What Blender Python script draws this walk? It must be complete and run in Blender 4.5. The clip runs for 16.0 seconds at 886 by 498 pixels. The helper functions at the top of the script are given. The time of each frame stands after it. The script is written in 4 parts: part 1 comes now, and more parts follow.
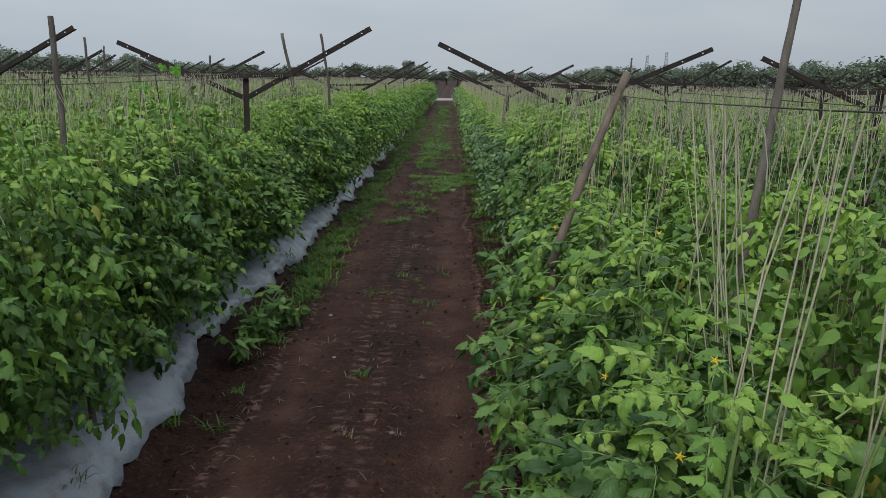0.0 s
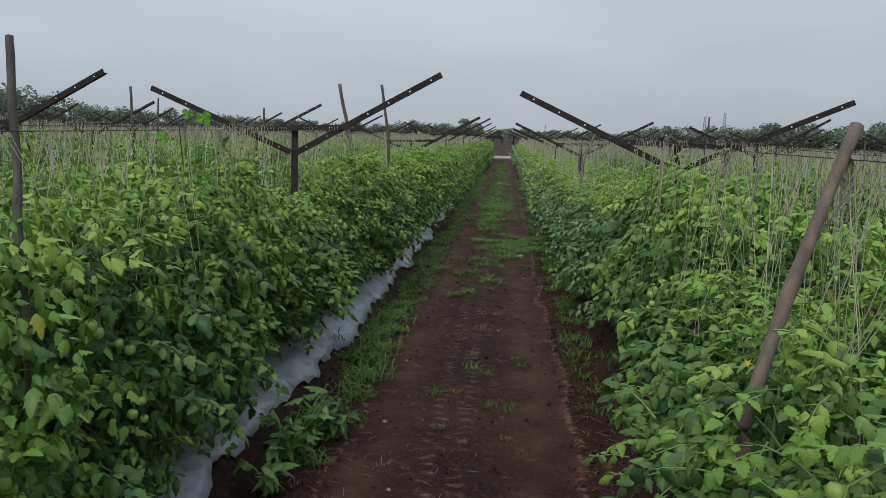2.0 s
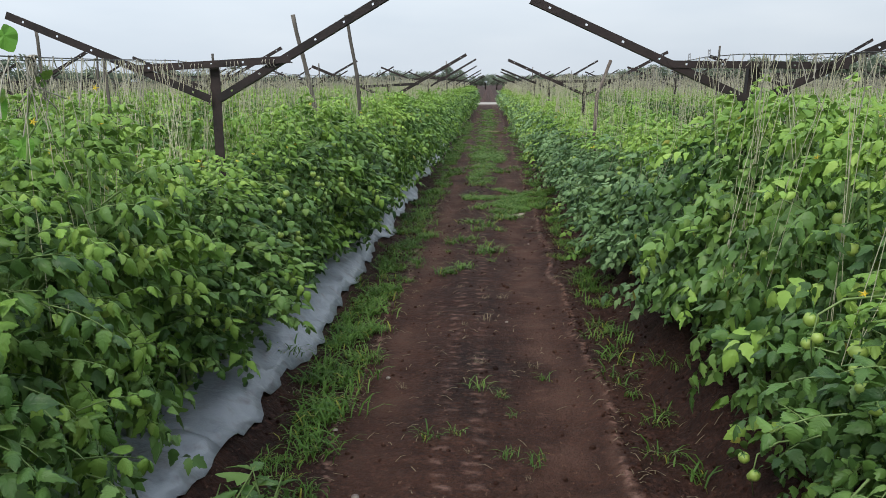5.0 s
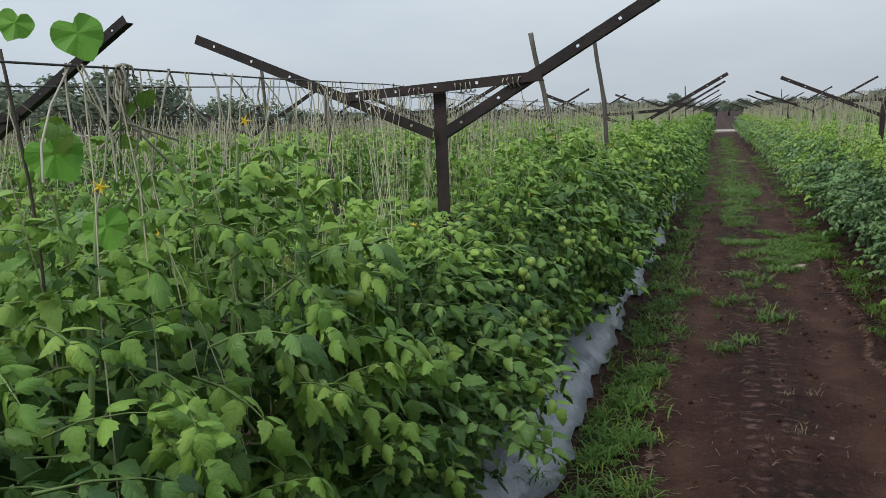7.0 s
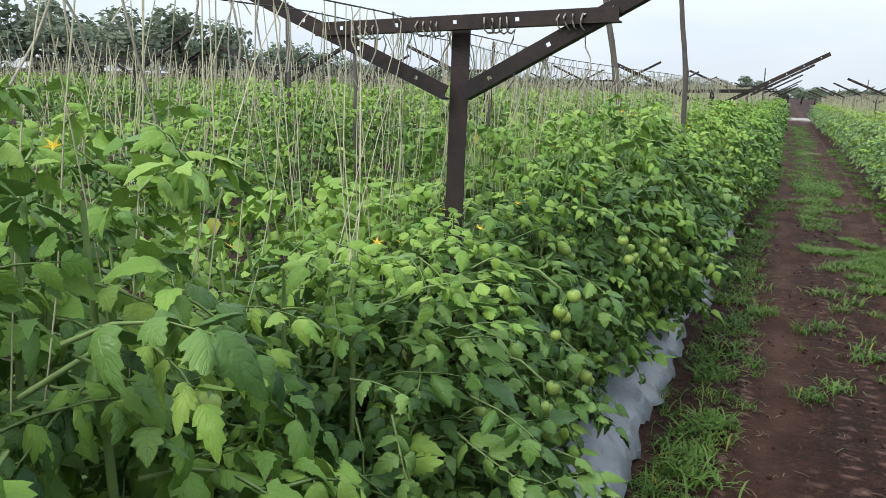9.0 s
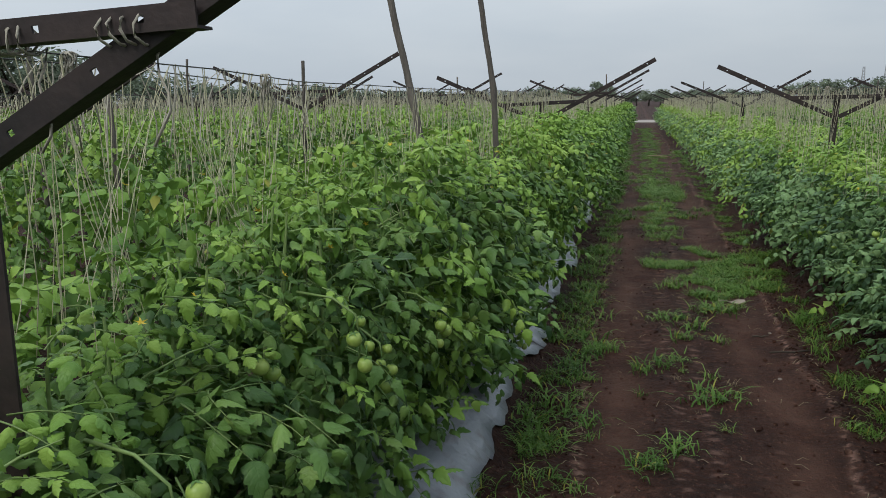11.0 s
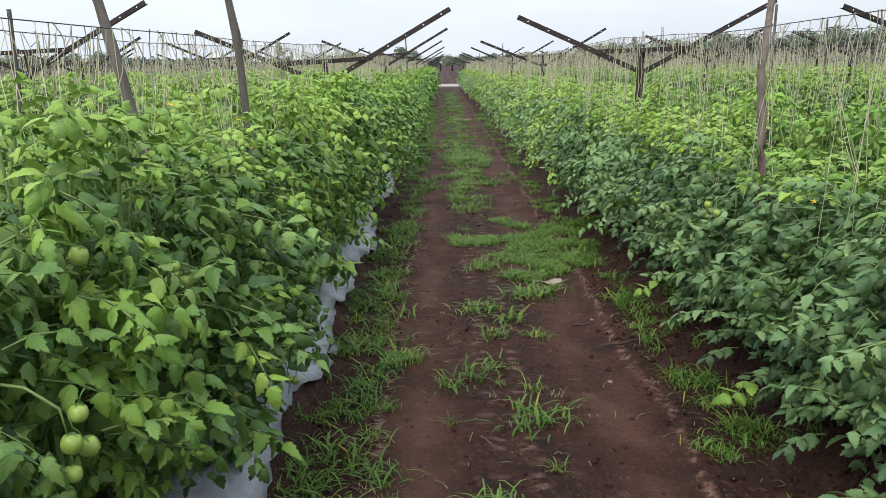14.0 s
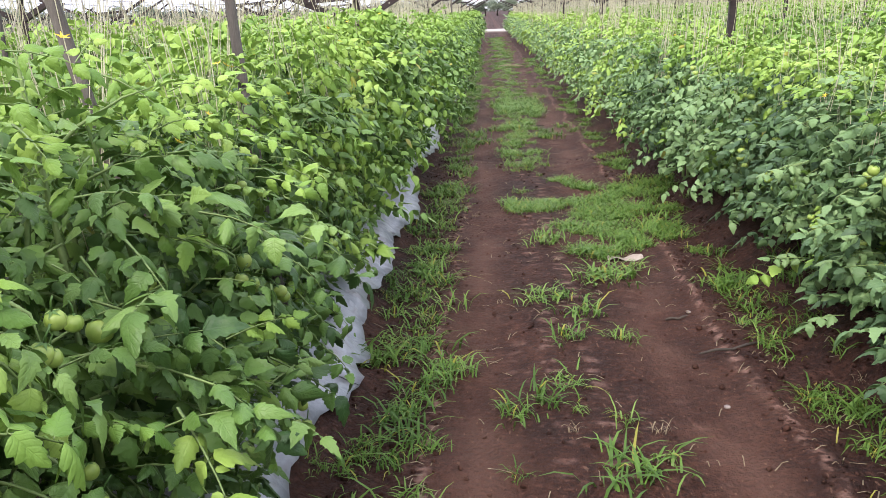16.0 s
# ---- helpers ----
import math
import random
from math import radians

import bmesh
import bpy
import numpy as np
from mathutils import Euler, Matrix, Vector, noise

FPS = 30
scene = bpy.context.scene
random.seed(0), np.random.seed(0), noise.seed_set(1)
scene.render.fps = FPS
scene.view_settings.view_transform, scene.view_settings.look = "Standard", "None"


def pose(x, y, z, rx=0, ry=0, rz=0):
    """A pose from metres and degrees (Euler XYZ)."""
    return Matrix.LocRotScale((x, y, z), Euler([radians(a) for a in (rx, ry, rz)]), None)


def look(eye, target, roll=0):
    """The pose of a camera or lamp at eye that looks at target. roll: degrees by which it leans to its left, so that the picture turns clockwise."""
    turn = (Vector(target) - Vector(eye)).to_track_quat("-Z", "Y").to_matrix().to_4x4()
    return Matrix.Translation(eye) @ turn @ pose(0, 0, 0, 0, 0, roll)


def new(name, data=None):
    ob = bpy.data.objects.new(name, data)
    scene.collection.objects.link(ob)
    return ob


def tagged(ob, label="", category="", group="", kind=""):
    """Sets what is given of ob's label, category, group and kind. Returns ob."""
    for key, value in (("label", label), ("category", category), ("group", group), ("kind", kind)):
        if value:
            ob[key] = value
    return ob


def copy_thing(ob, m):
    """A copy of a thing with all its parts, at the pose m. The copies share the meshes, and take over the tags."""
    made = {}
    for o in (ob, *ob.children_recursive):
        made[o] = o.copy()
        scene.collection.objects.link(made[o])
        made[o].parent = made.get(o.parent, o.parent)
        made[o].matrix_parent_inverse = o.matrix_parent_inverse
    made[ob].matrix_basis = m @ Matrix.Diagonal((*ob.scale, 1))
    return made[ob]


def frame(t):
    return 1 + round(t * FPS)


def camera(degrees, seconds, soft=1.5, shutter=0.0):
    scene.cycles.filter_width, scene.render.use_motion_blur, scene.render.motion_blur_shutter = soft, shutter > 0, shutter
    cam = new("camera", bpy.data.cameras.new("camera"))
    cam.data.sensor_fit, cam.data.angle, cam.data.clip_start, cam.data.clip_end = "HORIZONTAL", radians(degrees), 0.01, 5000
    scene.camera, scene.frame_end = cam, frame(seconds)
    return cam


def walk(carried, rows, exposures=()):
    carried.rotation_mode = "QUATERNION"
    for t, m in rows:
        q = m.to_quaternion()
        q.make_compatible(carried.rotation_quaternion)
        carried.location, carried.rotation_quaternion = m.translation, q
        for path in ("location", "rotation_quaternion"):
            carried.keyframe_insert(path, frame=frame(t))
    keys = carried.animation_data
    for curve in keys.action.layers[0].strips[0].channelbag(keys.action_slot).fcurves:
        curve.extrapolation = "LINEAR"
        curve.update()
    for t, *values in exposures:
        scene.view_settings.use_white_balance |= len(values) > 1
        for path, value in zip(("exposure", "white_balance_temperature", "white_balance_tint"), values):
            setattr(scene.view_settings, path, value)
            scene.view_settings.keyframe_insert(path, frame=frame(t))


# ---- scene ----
cam = camera(58.9, 16.0, soft=0.7)
PATH = [
    (0, (0.038, -0.238, 1.635), (0.028, 1.716, 1.211), 1.4),
    (0.5, (-0.047, 0.036, 1.664), (-0.041, 2.001, 1.29), 1.5),
    (1, (-0.02, 0.318, 1.65), (0.004, 2.29, 1.319), 1.5),
    (1.5, (-0.046, 0.553, 1.643), (-0.115, 2.532, 1.36), 1.5),
    (2, (-0.159, 0.83, 1.609), (-0.306, 2.803, 1.321), 2.1),
    (2.5, (-0.198, 1.066, 1.575), (-0.345, 3.036, 1.264), 2.1),
    (3, (-0.142, 1.363, 1.584), (-0.281, 3.33, 1.252), 0.4),
    (3.2, (-0.151, 1.463, 1.59), (-0.289, 3.43, 1.26), 0.4),
    (5.3, (-0.338, 2.534, 1.511), (-0.451, 4.485, 1.088), -0.4),
    (5.5, (-0.388, 2.642, 1.531), (-0.503, 4.593, 1.104), -0.5),
    (6, (-0.443, 2.911, 1.514), (-0.549, 4.861, 1.086), -1.4),
    (6.5, (-0.537, 3.223, 1.55), (-0.982, 5.144, 1.218), -2.4),
    (7, (-0.663, 3.521, 1.495), (-1.321, 5.382, 1.173), -2.3),
    (7.5, (-0.721, 3.743, 1.501), (-1.37, 5.608, 1.183), -1.9),
    (8, (-0.724, 4.009, 1.45), (-1.544, 5.796, 1.083), -0.5),
    (8.5, (-0.771, 4.24, 1.435), (-1.673, 5.977, 1.023), 0.1),
    (9, (-0.879, 4.467, 1.471), (-1.644, 6.268, 1.058), 2.3),
    (9.5, (-0.815, 4.688, 1.497), (-1.349, 6.573, 1.098), 0.4),
    (10, (-0.712, 4.949, 1.514), (-1.238, 6.847, 1.173), -0.9),
    (10.2, (-0.708, 5.029, 1.53), (-1.203, 6.935, 1.183), -0.6),
    (12.3, (-0.695, 5.868, 1.512), (-1.144, 7.778, 1.123), -0.2),
    (12.5, (-0.666, 5.912, 1.504), (-1.076, 7.831, 1.117), -0.1),
    (13, (-0.654, 6.124, 1.476), (-0.808, 8.069, 1.035), 1.2),
    (13.5, (-0.685, 6.303, 1.462), (-0.807, 8.247, 1.008), 0.3),
    (14, (-0.639, 6.438, 1.454), (-0.648, 8.385, 0.997), -1.2),
    (14.5, (-0.564, 6.693, 1.439), (-0.56, 8.639, 0.981), -3.4),
    (15, (-0.601, 6.91, 1.402), (-0.676, 8.847, 0.91), -2.5),
    (15.5, (-0.704, 7.15, 1.4), (-0.804, 9.076, 0.87), -2.4),
    (16, (-0.693, 7.339, 1.372), (-0.823, 9.249, 0.795), -2.7),
]
EXPOSURES = [(0.0, -0.22, 6450, 8), (2.0, -0.24, 6450, 8), (2.5, 0.15, 6450, 8), (3.0, 0.30, 6450, 8), (5.5, 0.42, 6450, 9), (6.0, 0.45, 6450, 9), (6.5, -0.47, 6450, 8), (7.0, -0.02, 6450, 8), (7.5, 0.12, 6450, 8), (8.0, 0.63, 6450, 9), (8.5, 0.70, 6450, 9), (9.0, 0.60, 6450, 9), (9.5, 0.05, 6450, 8), (10.0, -0.05, 6450, 8), (12.5, -0.10, 6450, 8), (13.0, 0.72, 6600, 11), (13.5, 0.67, 6600, 11), (14.0, 0.68, 6600, 11), (14.5, 0.70, 6600, 11), (15.0, 0.98, 6550, 16), (15.5, 1.06, 6550, 18), (16.0, 1.35, 6600, 21)]
walk(cam, [(t, look(eye, target, roll)) for t, eye, target, roll in PATH], EXPOSURES)

# ---- world, sun, exposure ----
SUN_EL, SUN_AZ = 48.0, 200.0
world = bpy.data.worlds.new("overcast_sky")
scene.world = world
world.use_nodes = True
wt = world.node_tree
wt.nodes.clear()
w_out = wt.nodes.new("ShaderNodeOutputWorld")
w_bg = wt.nodes.new("ShaderNodeBackground")
w_sky = wt.nodes.new("ShaderNodeTexSky")
w_sky.sky_type = "NISHITA"
w_sky.sun_disc = False
w_sky.sun_elevation = radians(SUN_EL)
w_sky.sun_rotation = radians(SUN_AZ)
w_sky.dust_density = 4.0
w_tc = wt.nodes.new("ShaderNodeTexCoord")
w_map = wt.nodes.new("ShaderNodeMapping")
w_map.inputs["Scale"].default_value = (1.0, 1.0, 3.5)
w_noise = wt.nodes.new("ShaderNodeTexNoise")
w_noise.inputs["Scale"].default_value = 1.6
w_noise.inputs["Detail"].default_value = 5.0
w_ramp = wt.nodes.new("ShaderNodeValToRGB")
w_ramp.color_ramp.elements[0].position, w_ramp.color_ramp.elements[0].color = 0.32, (5.0, 5.75, 6.7, 1)
w_ramp.color_ramp.elements[1].position, w_ramp.color_ramp.elements[1].color = 0.70, (7.0, 7.5, 8.1, 1)
w_mix = wt.nodes.new("ShaderNodeMixRGB")
w_mix.inputs["Fac"].default_value = 0.86
wt.links.new(w_tc.outputs["Generated"], w_map.inputs["Vector"])
wt.links.new(w_map.outputs["Vector"], w_noise.inputs["Vector"])
wt.links.new(w_noise.outputs["Fac"], w_ramp.inputs["Fac"])
wt.links.new(w_sky.outputs["Color"], w_mix.inputs["Color1"])
wt.links.new(w_ramp.outputs["Color"], w_mix.inputs["Color2"])
# an overcast sky is brightest overhead
w_sep = wt.nodes.new("ShaderNodeSeparateXYZ")
w_up = wt.nodes.new("ShaderNodeMapRange")
w_up.inputs["From Min"].default_value, w_up.inputs["From Max"].default_value = 0.0, 1.0
w_up.inputs["To Min"].default_value, w_up.inputs["To Max"].default_value = 0.94, 1.55
w_grade = wt.nodes.new("ShaderNodeVectorMath")
w_grade.operation = "MULTIPLY"
wt.links.new(w_tc.outputs["Generated"], w_sep.inputs[0])
w_side = wt.nodes.new("ShaderNodeMath")
w_side.operation = "MULTIPLY_ADD"
w_side.inputs[1].default_value = -0.22
wt.links.new(w_sep.outputs["X"], w_side.inputs[0])
wt.links.new(w_sep.outputs["Z"], w_side.inputs[2])
wt.links.new(w_side.outputs[0], w_up.inputs["Value"])
w_up.clamp = False
wt.links.new(w_mix.outputs["Color"], w_grade.inputs[0])
wt.links.new(w_up.outputs["Result"], w_grade.inputs[1])
wt.links.new(w_grade.outputs[0], w_bg.inputs["Color"])
w_bg.inputs["Strength"].default_value = 0.10
wt.links.new(w_bg.outputs["Background"], w_out.inputs["Surface"])

sun = new("sun", bpy.data.lights.new("sun", "SUN"))
sun.data.energy = 1.5
sun.data.angle = radians(25)
sun.data.color = (1.0, 0.96, 0.9)
sun.matrix_world = look((0, 0, 30), (0 + 30 * math.sin(radians(SUN_AZ + 180)) / math.tan(radians(SUN_EL)), 30 * math.cos(radians(SUN_AZ + 180)) / math.tan(radians(SUN_EL)), 0))

# ---- materials ----
def nodes_of(name):
    m = bpy.data.materials.new(name)
    m.use_nodes = True
    return m, m.node_tree, m.node_tree.nodes["Principled BSDF"]


def node(tree, kind, **inputs):
    n = tree.nodes.new(kind)
    for k, v in inputs.items():
        n.inputs[k].default_value = v
    return n


def ramp(tree, fac, stops):
    r = tree.nodes.new("ShaderNodeValToRGB")
    e = r.color_ramp.elements
    while len(e) < len(stops):
        e.new(0.5)
    for el, (p, c) in zip(e, stops):
        el.position, el.color = p, (*c, 1)
    tree.links.new(fac, r.inputs["Fac"])
    return r.outputs["Color"]


def noise_of(tree, scale, detail=4.0, stretch=None, space="Object"):
    tc = tree.nodes.new("ShaderNodeTexCoord")
    out = tc.outputs[space]
    if stretch:
        mp = tree.nodes.new("ShaderNodeMapping")
        mp.inputs["Scale"].default_value = stretch
        tree.links.new(out, mp.inputs["Vector"])
        out = mp.outputs["Vector"]
    n = node(tree, "ShaderNodeTexNoise", Scale=scale, Detail=detail)
    tree.links.new(out, n.inputs["Vector"])
    return n.outputs["Fac"]


def bump_of(tree, bsdf, height, strength=0.3, distance=0.01):
    b = node(tree, "ShaderNodeBump", Strength=strength, Distance=distance)
    tree.links.new(height, b.inputs["Height"])
    tree.links.new(b.outputs["Normal"], bsdf.inputs["Normal"])


def mix_col(tree, fac, a, b):
    m = tree.nodes.new("ShaderNodeMixRGB")
    for sock, v in (("Fac", fac), ("Color1", a), ("Color2", b)):
        if isinstance(v, (tuple, float)):
            m.inputs[sock].default_value = (*v, 1) if isinstance(v, tuple) else v
        else:
            tree.links.new(v, m.inputs[sock])
    return m.outputs["Color"]


def math_of(tree, op, a, b=0.0, clamp=False):
    m = tree.nodes.new("ShaderNodeMath")
    m.operation, m.use_clamp = op, clamp
    for i, v in enumerate((a, b)):
        if isinstance(v, (int, float)):
            m.inputs[i].default_value = v
        else:
            tree.links.new(v, m.inputs[i])
    return m.outputs[0]


def leafy(name, dark, mid, light, yellow=0.0, rough=0.5, through_light=0.22, spots=True, veins=False):
    """Leaf tissue: a random tone for each plant, leaf and leaflet, blotches, some light let through."""
    m, t, bsdf = nodes_of(name)
    geo = t.nodes.new("ShaderNodeNewGeometry")
    info = t.nodes.new("ShaderNodeObjectInfo")
    rnd = math_of(t, "ADD", math_of(t, "MULTIPLY", geo.outputs["Random Per Island"], 0.45), math_of(t, "MULTIPLY", info.outputs["Random"], 0.55))
    col = ramp(t, rnd, [(0.18, dark), (0.54, mid), (0.90, light)])
    if yellow:
        gate = math_of(t, "GREATER_THAN", geo.outputs["Random Per Island"], 1.0 - yellow)
        col = mix_col(t, math_of(t, "MULTIPLY", gate, 0.8), col, (0.30, 0.27, 0.045))
    if spots:
        blot = noise_of(t, 26.0, 3.0)
        col = mix_col(t, math_of(t, "MULTIPLY", ramp(t, blot, [(0.5, (0, 0, 0)), (0.75, (1, 1, 1))]), 0.22), col, light)
        relief = noise_of(t, 70.0, 3.0)
        if veins:
            at = t.nodes.new("ShaderNodeAttribute")
            at.attribute_name = "leaf_uv"
            sep = t.nodes.new("ShaderNodeSeparateXYZ")
            t.links.new(at.outputs["Vector"], sep.inputs[0])
            side = math_of(t, "PINGPONG", math_of(t, "SUBTRACT", math_of(t, "MULTIPLY", sep.outputs["X"], 5.5), math_of(t, "MULTIPLY", sep.outputs["Y"], 1.3)), 0.5)
            rib = math_of(t, "MINIMUM", math_of(t, "MULTIPLY", side, 2.2), math_of(t, "MULTIPLY", sep.outputs["Y"], 6.0), clamp=True)
            line = ramp(t, rib, [(0.0, (1, 1, 1)), (0.28, (0, 0, 0))])
            col = mix_col(t, math_of(t, "MULTIPLY", line, 0.02), col, light)
            relief = math_of(t, "ADD", math_of(t, "MULTIPLY", relief, 1.0), math_of(t, "MULTIPLY", ramp(t, rib, [(0.0, (0, 0, 0)), (0.5, (1, 1, 1))]), 0.14))
        bump_of(t, bsdf, relief, 0.6, 0.005)
    t.links.new(col, bsdf.inputs["Base Color"])
    bsdf.inputs["Roughness"].default_value = rough
    bsdf.inputs["Specular IOR Level"].default_value = 0.28
    tr = t.nodes.new("ShaderNodeBsdfTranslucent")
    t.links.new(mix_col(t, 0.5, col, light), tr.inputs["Color"])
    mx = node(t, "ShaderNodeMixShader", Fac=through_light)
    t.links.new(bsdf.outputs[0], mx.inputs[1])
    t.links.new(tr.outputs[0], mx.inputs[2])
    t.links.new(mx.outputs[0], t.nodes["Material Output"].inputs["Surface"])
    return m


def plain(name, dark, light, scale=8.0, rough=0.7, metal=0.0, stretch=None, bump=0.3, fine=60.0, dist=0.004):
    m, t, bsdf = nodes_of(name)
    info = t.nodes.new("ShaderNodeObjectInfo")
    n = noise_of(t, scale, 5.0, stretch)
    f = noise_of(t, fine, 3.0, stretch)
    v = math_of(t, "ADD", math_of(t, "MULTIPLY", n, 0.6), math_of(t, "ADD", math_of(t, "MULTIPLY", f, 0.3), math_of(t, "MULTIPLY", info.outputs["Random"], 0.12)))
    t.links.new(ramp(t, v, [(0.34, dark), (0.68, light)]), bsdf.inputs["Base Color"])
    bsdf.inputs["Roughness"].default_value, bsdf.inputs["Metallic"].default_value = rough, metal
    bump_of(t, bsdf, f, bump, dist)
    return m


LEAF = leafy("tomato_leaf", (0.033, 0.080, 0.023), (0.102, 0.200, 0.044), (0.195, 0.315, 0.080), yellow=0.005, rough=0.40, through_light=0.09, veins=True)
MATTE = leafy("matt_tomato_leaf", (0.056, 0.112, 0.050), (0.135, 0.240, 0.090), (0.220, 0.340, 0.140), yellow=0.006, rough=0.5, through_light=0.12, veins=True)
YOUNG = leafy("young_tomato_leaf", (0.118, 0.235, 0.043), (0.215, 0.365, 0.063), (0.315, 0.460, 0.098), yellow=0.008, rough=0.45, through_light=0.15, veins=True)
STEM = plain("tomato_stem", (0.13, 0.21, 0.055), (0.24, 0.33, 0.12), rough=0.65)
FRUIT = plain("green_tomato_skin", (0.20, 0.31, 0.05), (0.36, 0.46, 0.11), scale=14, rough=0.42, bump=0.03)
CALYX = plain("tomato_calyx", (0.05, 0.12, 0.02), (0.09, 0.19, 0.04), rough=0.6)
PETAL = plain("yellow_petal", (0.55, 0.40, 0.02), (0.72, 0.55, 0.05), rough=0.5, bump=0.05)
GRASS = leafy("grass_blade", (0.050, 0.115, 0.018), (0.100, 0.205, 0.034), (0.190, 0.300, 0.070), yellow=0.05, rough=0.5, through_light=0.22, spots=False)
STRAW = plain("dry_grass", (0.13, 0.10, 0.06), (0.28, 0.23, 0.145), scale=20, rough=0.85)
VINE = leafy("bean_leaf", (0.10, 0.26, 0.03), (0.13, 0.32, 0.04), (0.18, 0.38, 0.06), rough=0.5, through_light=0.3)
STEEL = plain("rusted_steel_angle", (0.011, 0.0082, 0.0085), (0.042, 0.027, 0.025), scale=9, rough=0.7, metal=0.15, bump=0.4)
WOOD = plain("weathered_pole_wood", (0.05, 0.043, 0.038), (0.16, 0.14, 0.12), scale=5, stretch=(6, 6, 0.8), rough=0.85, bump=0.6)
BAMBOO = plain("aged_bamboo", (0.06, 0.045, 0.036), (0.19, 0.145, 0.11), scale=6, stretch=(5, 5, 1), rough=0.7, bump=0.5)
WIRE = plain("dark_wire", (0.03, 0.028, 0.026), (0.08, 0.075, 0.07), scale=30, rough=0.6, metal=0.4)
TWINE = plain("pale_jute_twine", (0.40, 0.38, 0.25), (0.62, 0.59, 0.42), scale=12, rough=0.9, fine=220, bump=0.6, dist=0.002)
TWINE_OLD = plain("grey_jute_twine", (0.24, 0.22, 0.18), (0.48, 0.45, 0.37), scale=12, rough=0.9, fine=220, bump=0.6, dist=0.002)
BARK = plain("tree_bark", (0.03, 0.025, 0.02), (0.08, 0.065, 0.05), scale=3, rough=0.9)
# distance haze is mixed into this leaf colour: paler and greyer than real leaves
HAZED_CROWN = leafy("hazed_tree_leaf", (0.115, 0.150, 0.108), (0.170, 0.212, 0.148), (0.220, 0.265, 0.178), rough=0.9, through_light=0.25, spots=False)
ROAD = plain("pale_dirt_road", (0.30, 0.27, 0.24), (0.42, 0.39, 0.36), scale=1, rough=0.9)
GALV = plain("galvanised_lattice", (0.25, 0.26, 0.27), (0.4, 0.41, 0.42), rough=0.6, metal=0.3)
CHIP = plain("pale_litter", (0.20, 0.16, 0.13), (0.34, 0.29, 0.24), scale=20, rough=0.8)
STONE = plain("small_stone", (0.12, 0.09, 0.08), (0.30, 0.26, 0.23), scale=30, rough=0.85)


def soil_material():
    m, t, bsdf = nodes_of("brown_farm_soil")
    big = noise_of(t, 1.3, 6.0)
    mid = noise_of(t, 9.0, 6.0)
    fine = noise_of(t, 55.0, 5.0)
    base = ramp(t, math_of(t, "ADD", math_of(t, "MULTIPLY", big, 0.55), math_of(t, "MULTIPLY", mid, 0.45)),
                [(0.38, (0.0139, 0.0049, 0.0029)), (0.52, (0.0349, 0.0127, 0.0073)), (0.66, (0.0628, 0.0256, 0.0154))])
    base = mix_col(t, math_of(t, "MULTIPLY", ramp(t, fine, [(0.35, (1, 1, 1)), (0.53, (0, 0, 0))]), 0.75), base, (0.0154, 0.0060, 0.0044))
    # dried crust, paler, in the trodden strips along the path
    tc = t.nodes.new("ShaderNodeTexCoord")
    sx = t.nodes.new("ShaderNodeSeparateXYZ")
    t.links.new(tc.outputs["Object"], sx.inputs[0])
    sway = math_of(t, "MULTIPLY", math_of(t, "SUBTRACT", noise_of(t, 0.9, 4.0), 0.5), 0.34)
    wander = math_of(t, "ADD", sx.outputs["X"], sway)

    def strip(x0, half):
        d = math_of(t, "ABSOLUTE", math_of(t, "SUBTRACT", wander, x0))
        return math_of(t, "SUBTRACT", 1.0, math_of(t, "DIVIDE", d, half), clamp=True)
    crust = noise_of(t, 3.2, 6.0, (1.0, 0.8, 1.0))
    crumbs = noise_of(t, 17.0, 7.0, (1.0, 1.3, 1.0))
    dry = ramp(t, crust, [(0.42, (0, 0, 0)), (0.60, (1, 1, 1))])
    bars = math_of(t, "PINGPONG", math_of(t, "ADD", math_of(t, "MULTIPLY", sx.outputs["Y"], 9.5), math_of(t, "MULTIPLY", noise_of(t, 6.0, 5.0), 1.6)), 0.5)
    lugs = math_of(t, "MULTIPLY", ramp(t, bars, [(0.24, (0, 0, 0)), (0.40, (1, 1, 1))]), ramp(t, crumbs, [(0.40, (0, 0, 0)), (0.56, (1, 1, 1))]))
    rows = math_of(t, "PINGPONG", math_of(t, "ADD", math_of(t, "MULTIPLY", sx.outputs["X"], 6.5), math_of(t, "MULTIPLY", noise_of(t, 5.0, 3.0), 1.1)), 0.5)
    track = math_of(t, "MULTIPLY", math_of(t, "MAXIMUM", strip(-0.40, 0.26), math_of(t, "MULTIPLY", strip(-0.05, 0.14), 0.5)), ramp(t, rows, [(0.20, (0, 0, 0)), (0.36, (1, 1, 1))]))
    tread = math_of(t, "MULTIPLY", math_of(t, "MULTIPLY", track, lugs), ramp(t, crust, [(0.34, (0, 0, 0)), (0.52, (1, 1, 1))]))
    lane = math_of(t, "MULTIPLY", math_of(t, "MAXIMUM", strip(-0.78, 0.16), math_of(t, "MAXIMUM", strip(0.06, 0.2), strip(0.27, 0.05))), dry)
    base = mix_col(t, math_of(t, "MULTIPLY", tread, 0.8), base, (0.2039, 0.1202, 0.0970))
    worn = math_of(t, "MULTIPLY", math_of(t, "MAXIMUM", strip(-0.78, 0.24), strip(0.04, 0.26)), ramp(t, noise_of(t, 2.0, 4.0), [(0.3, (0.3, 0.3, 0.3)), (0.6, (1, 1, 1))]))
    base = mix_col(t, math_of(t, "MULTIPLY", worn, 0.6), base, (0.0615, 0.0256, 0.0160))
    base = mix_col(t, math_of(t, "MULTIPLY", lane, 0.5), base, (0.1188, 0.0627, 0.0447))
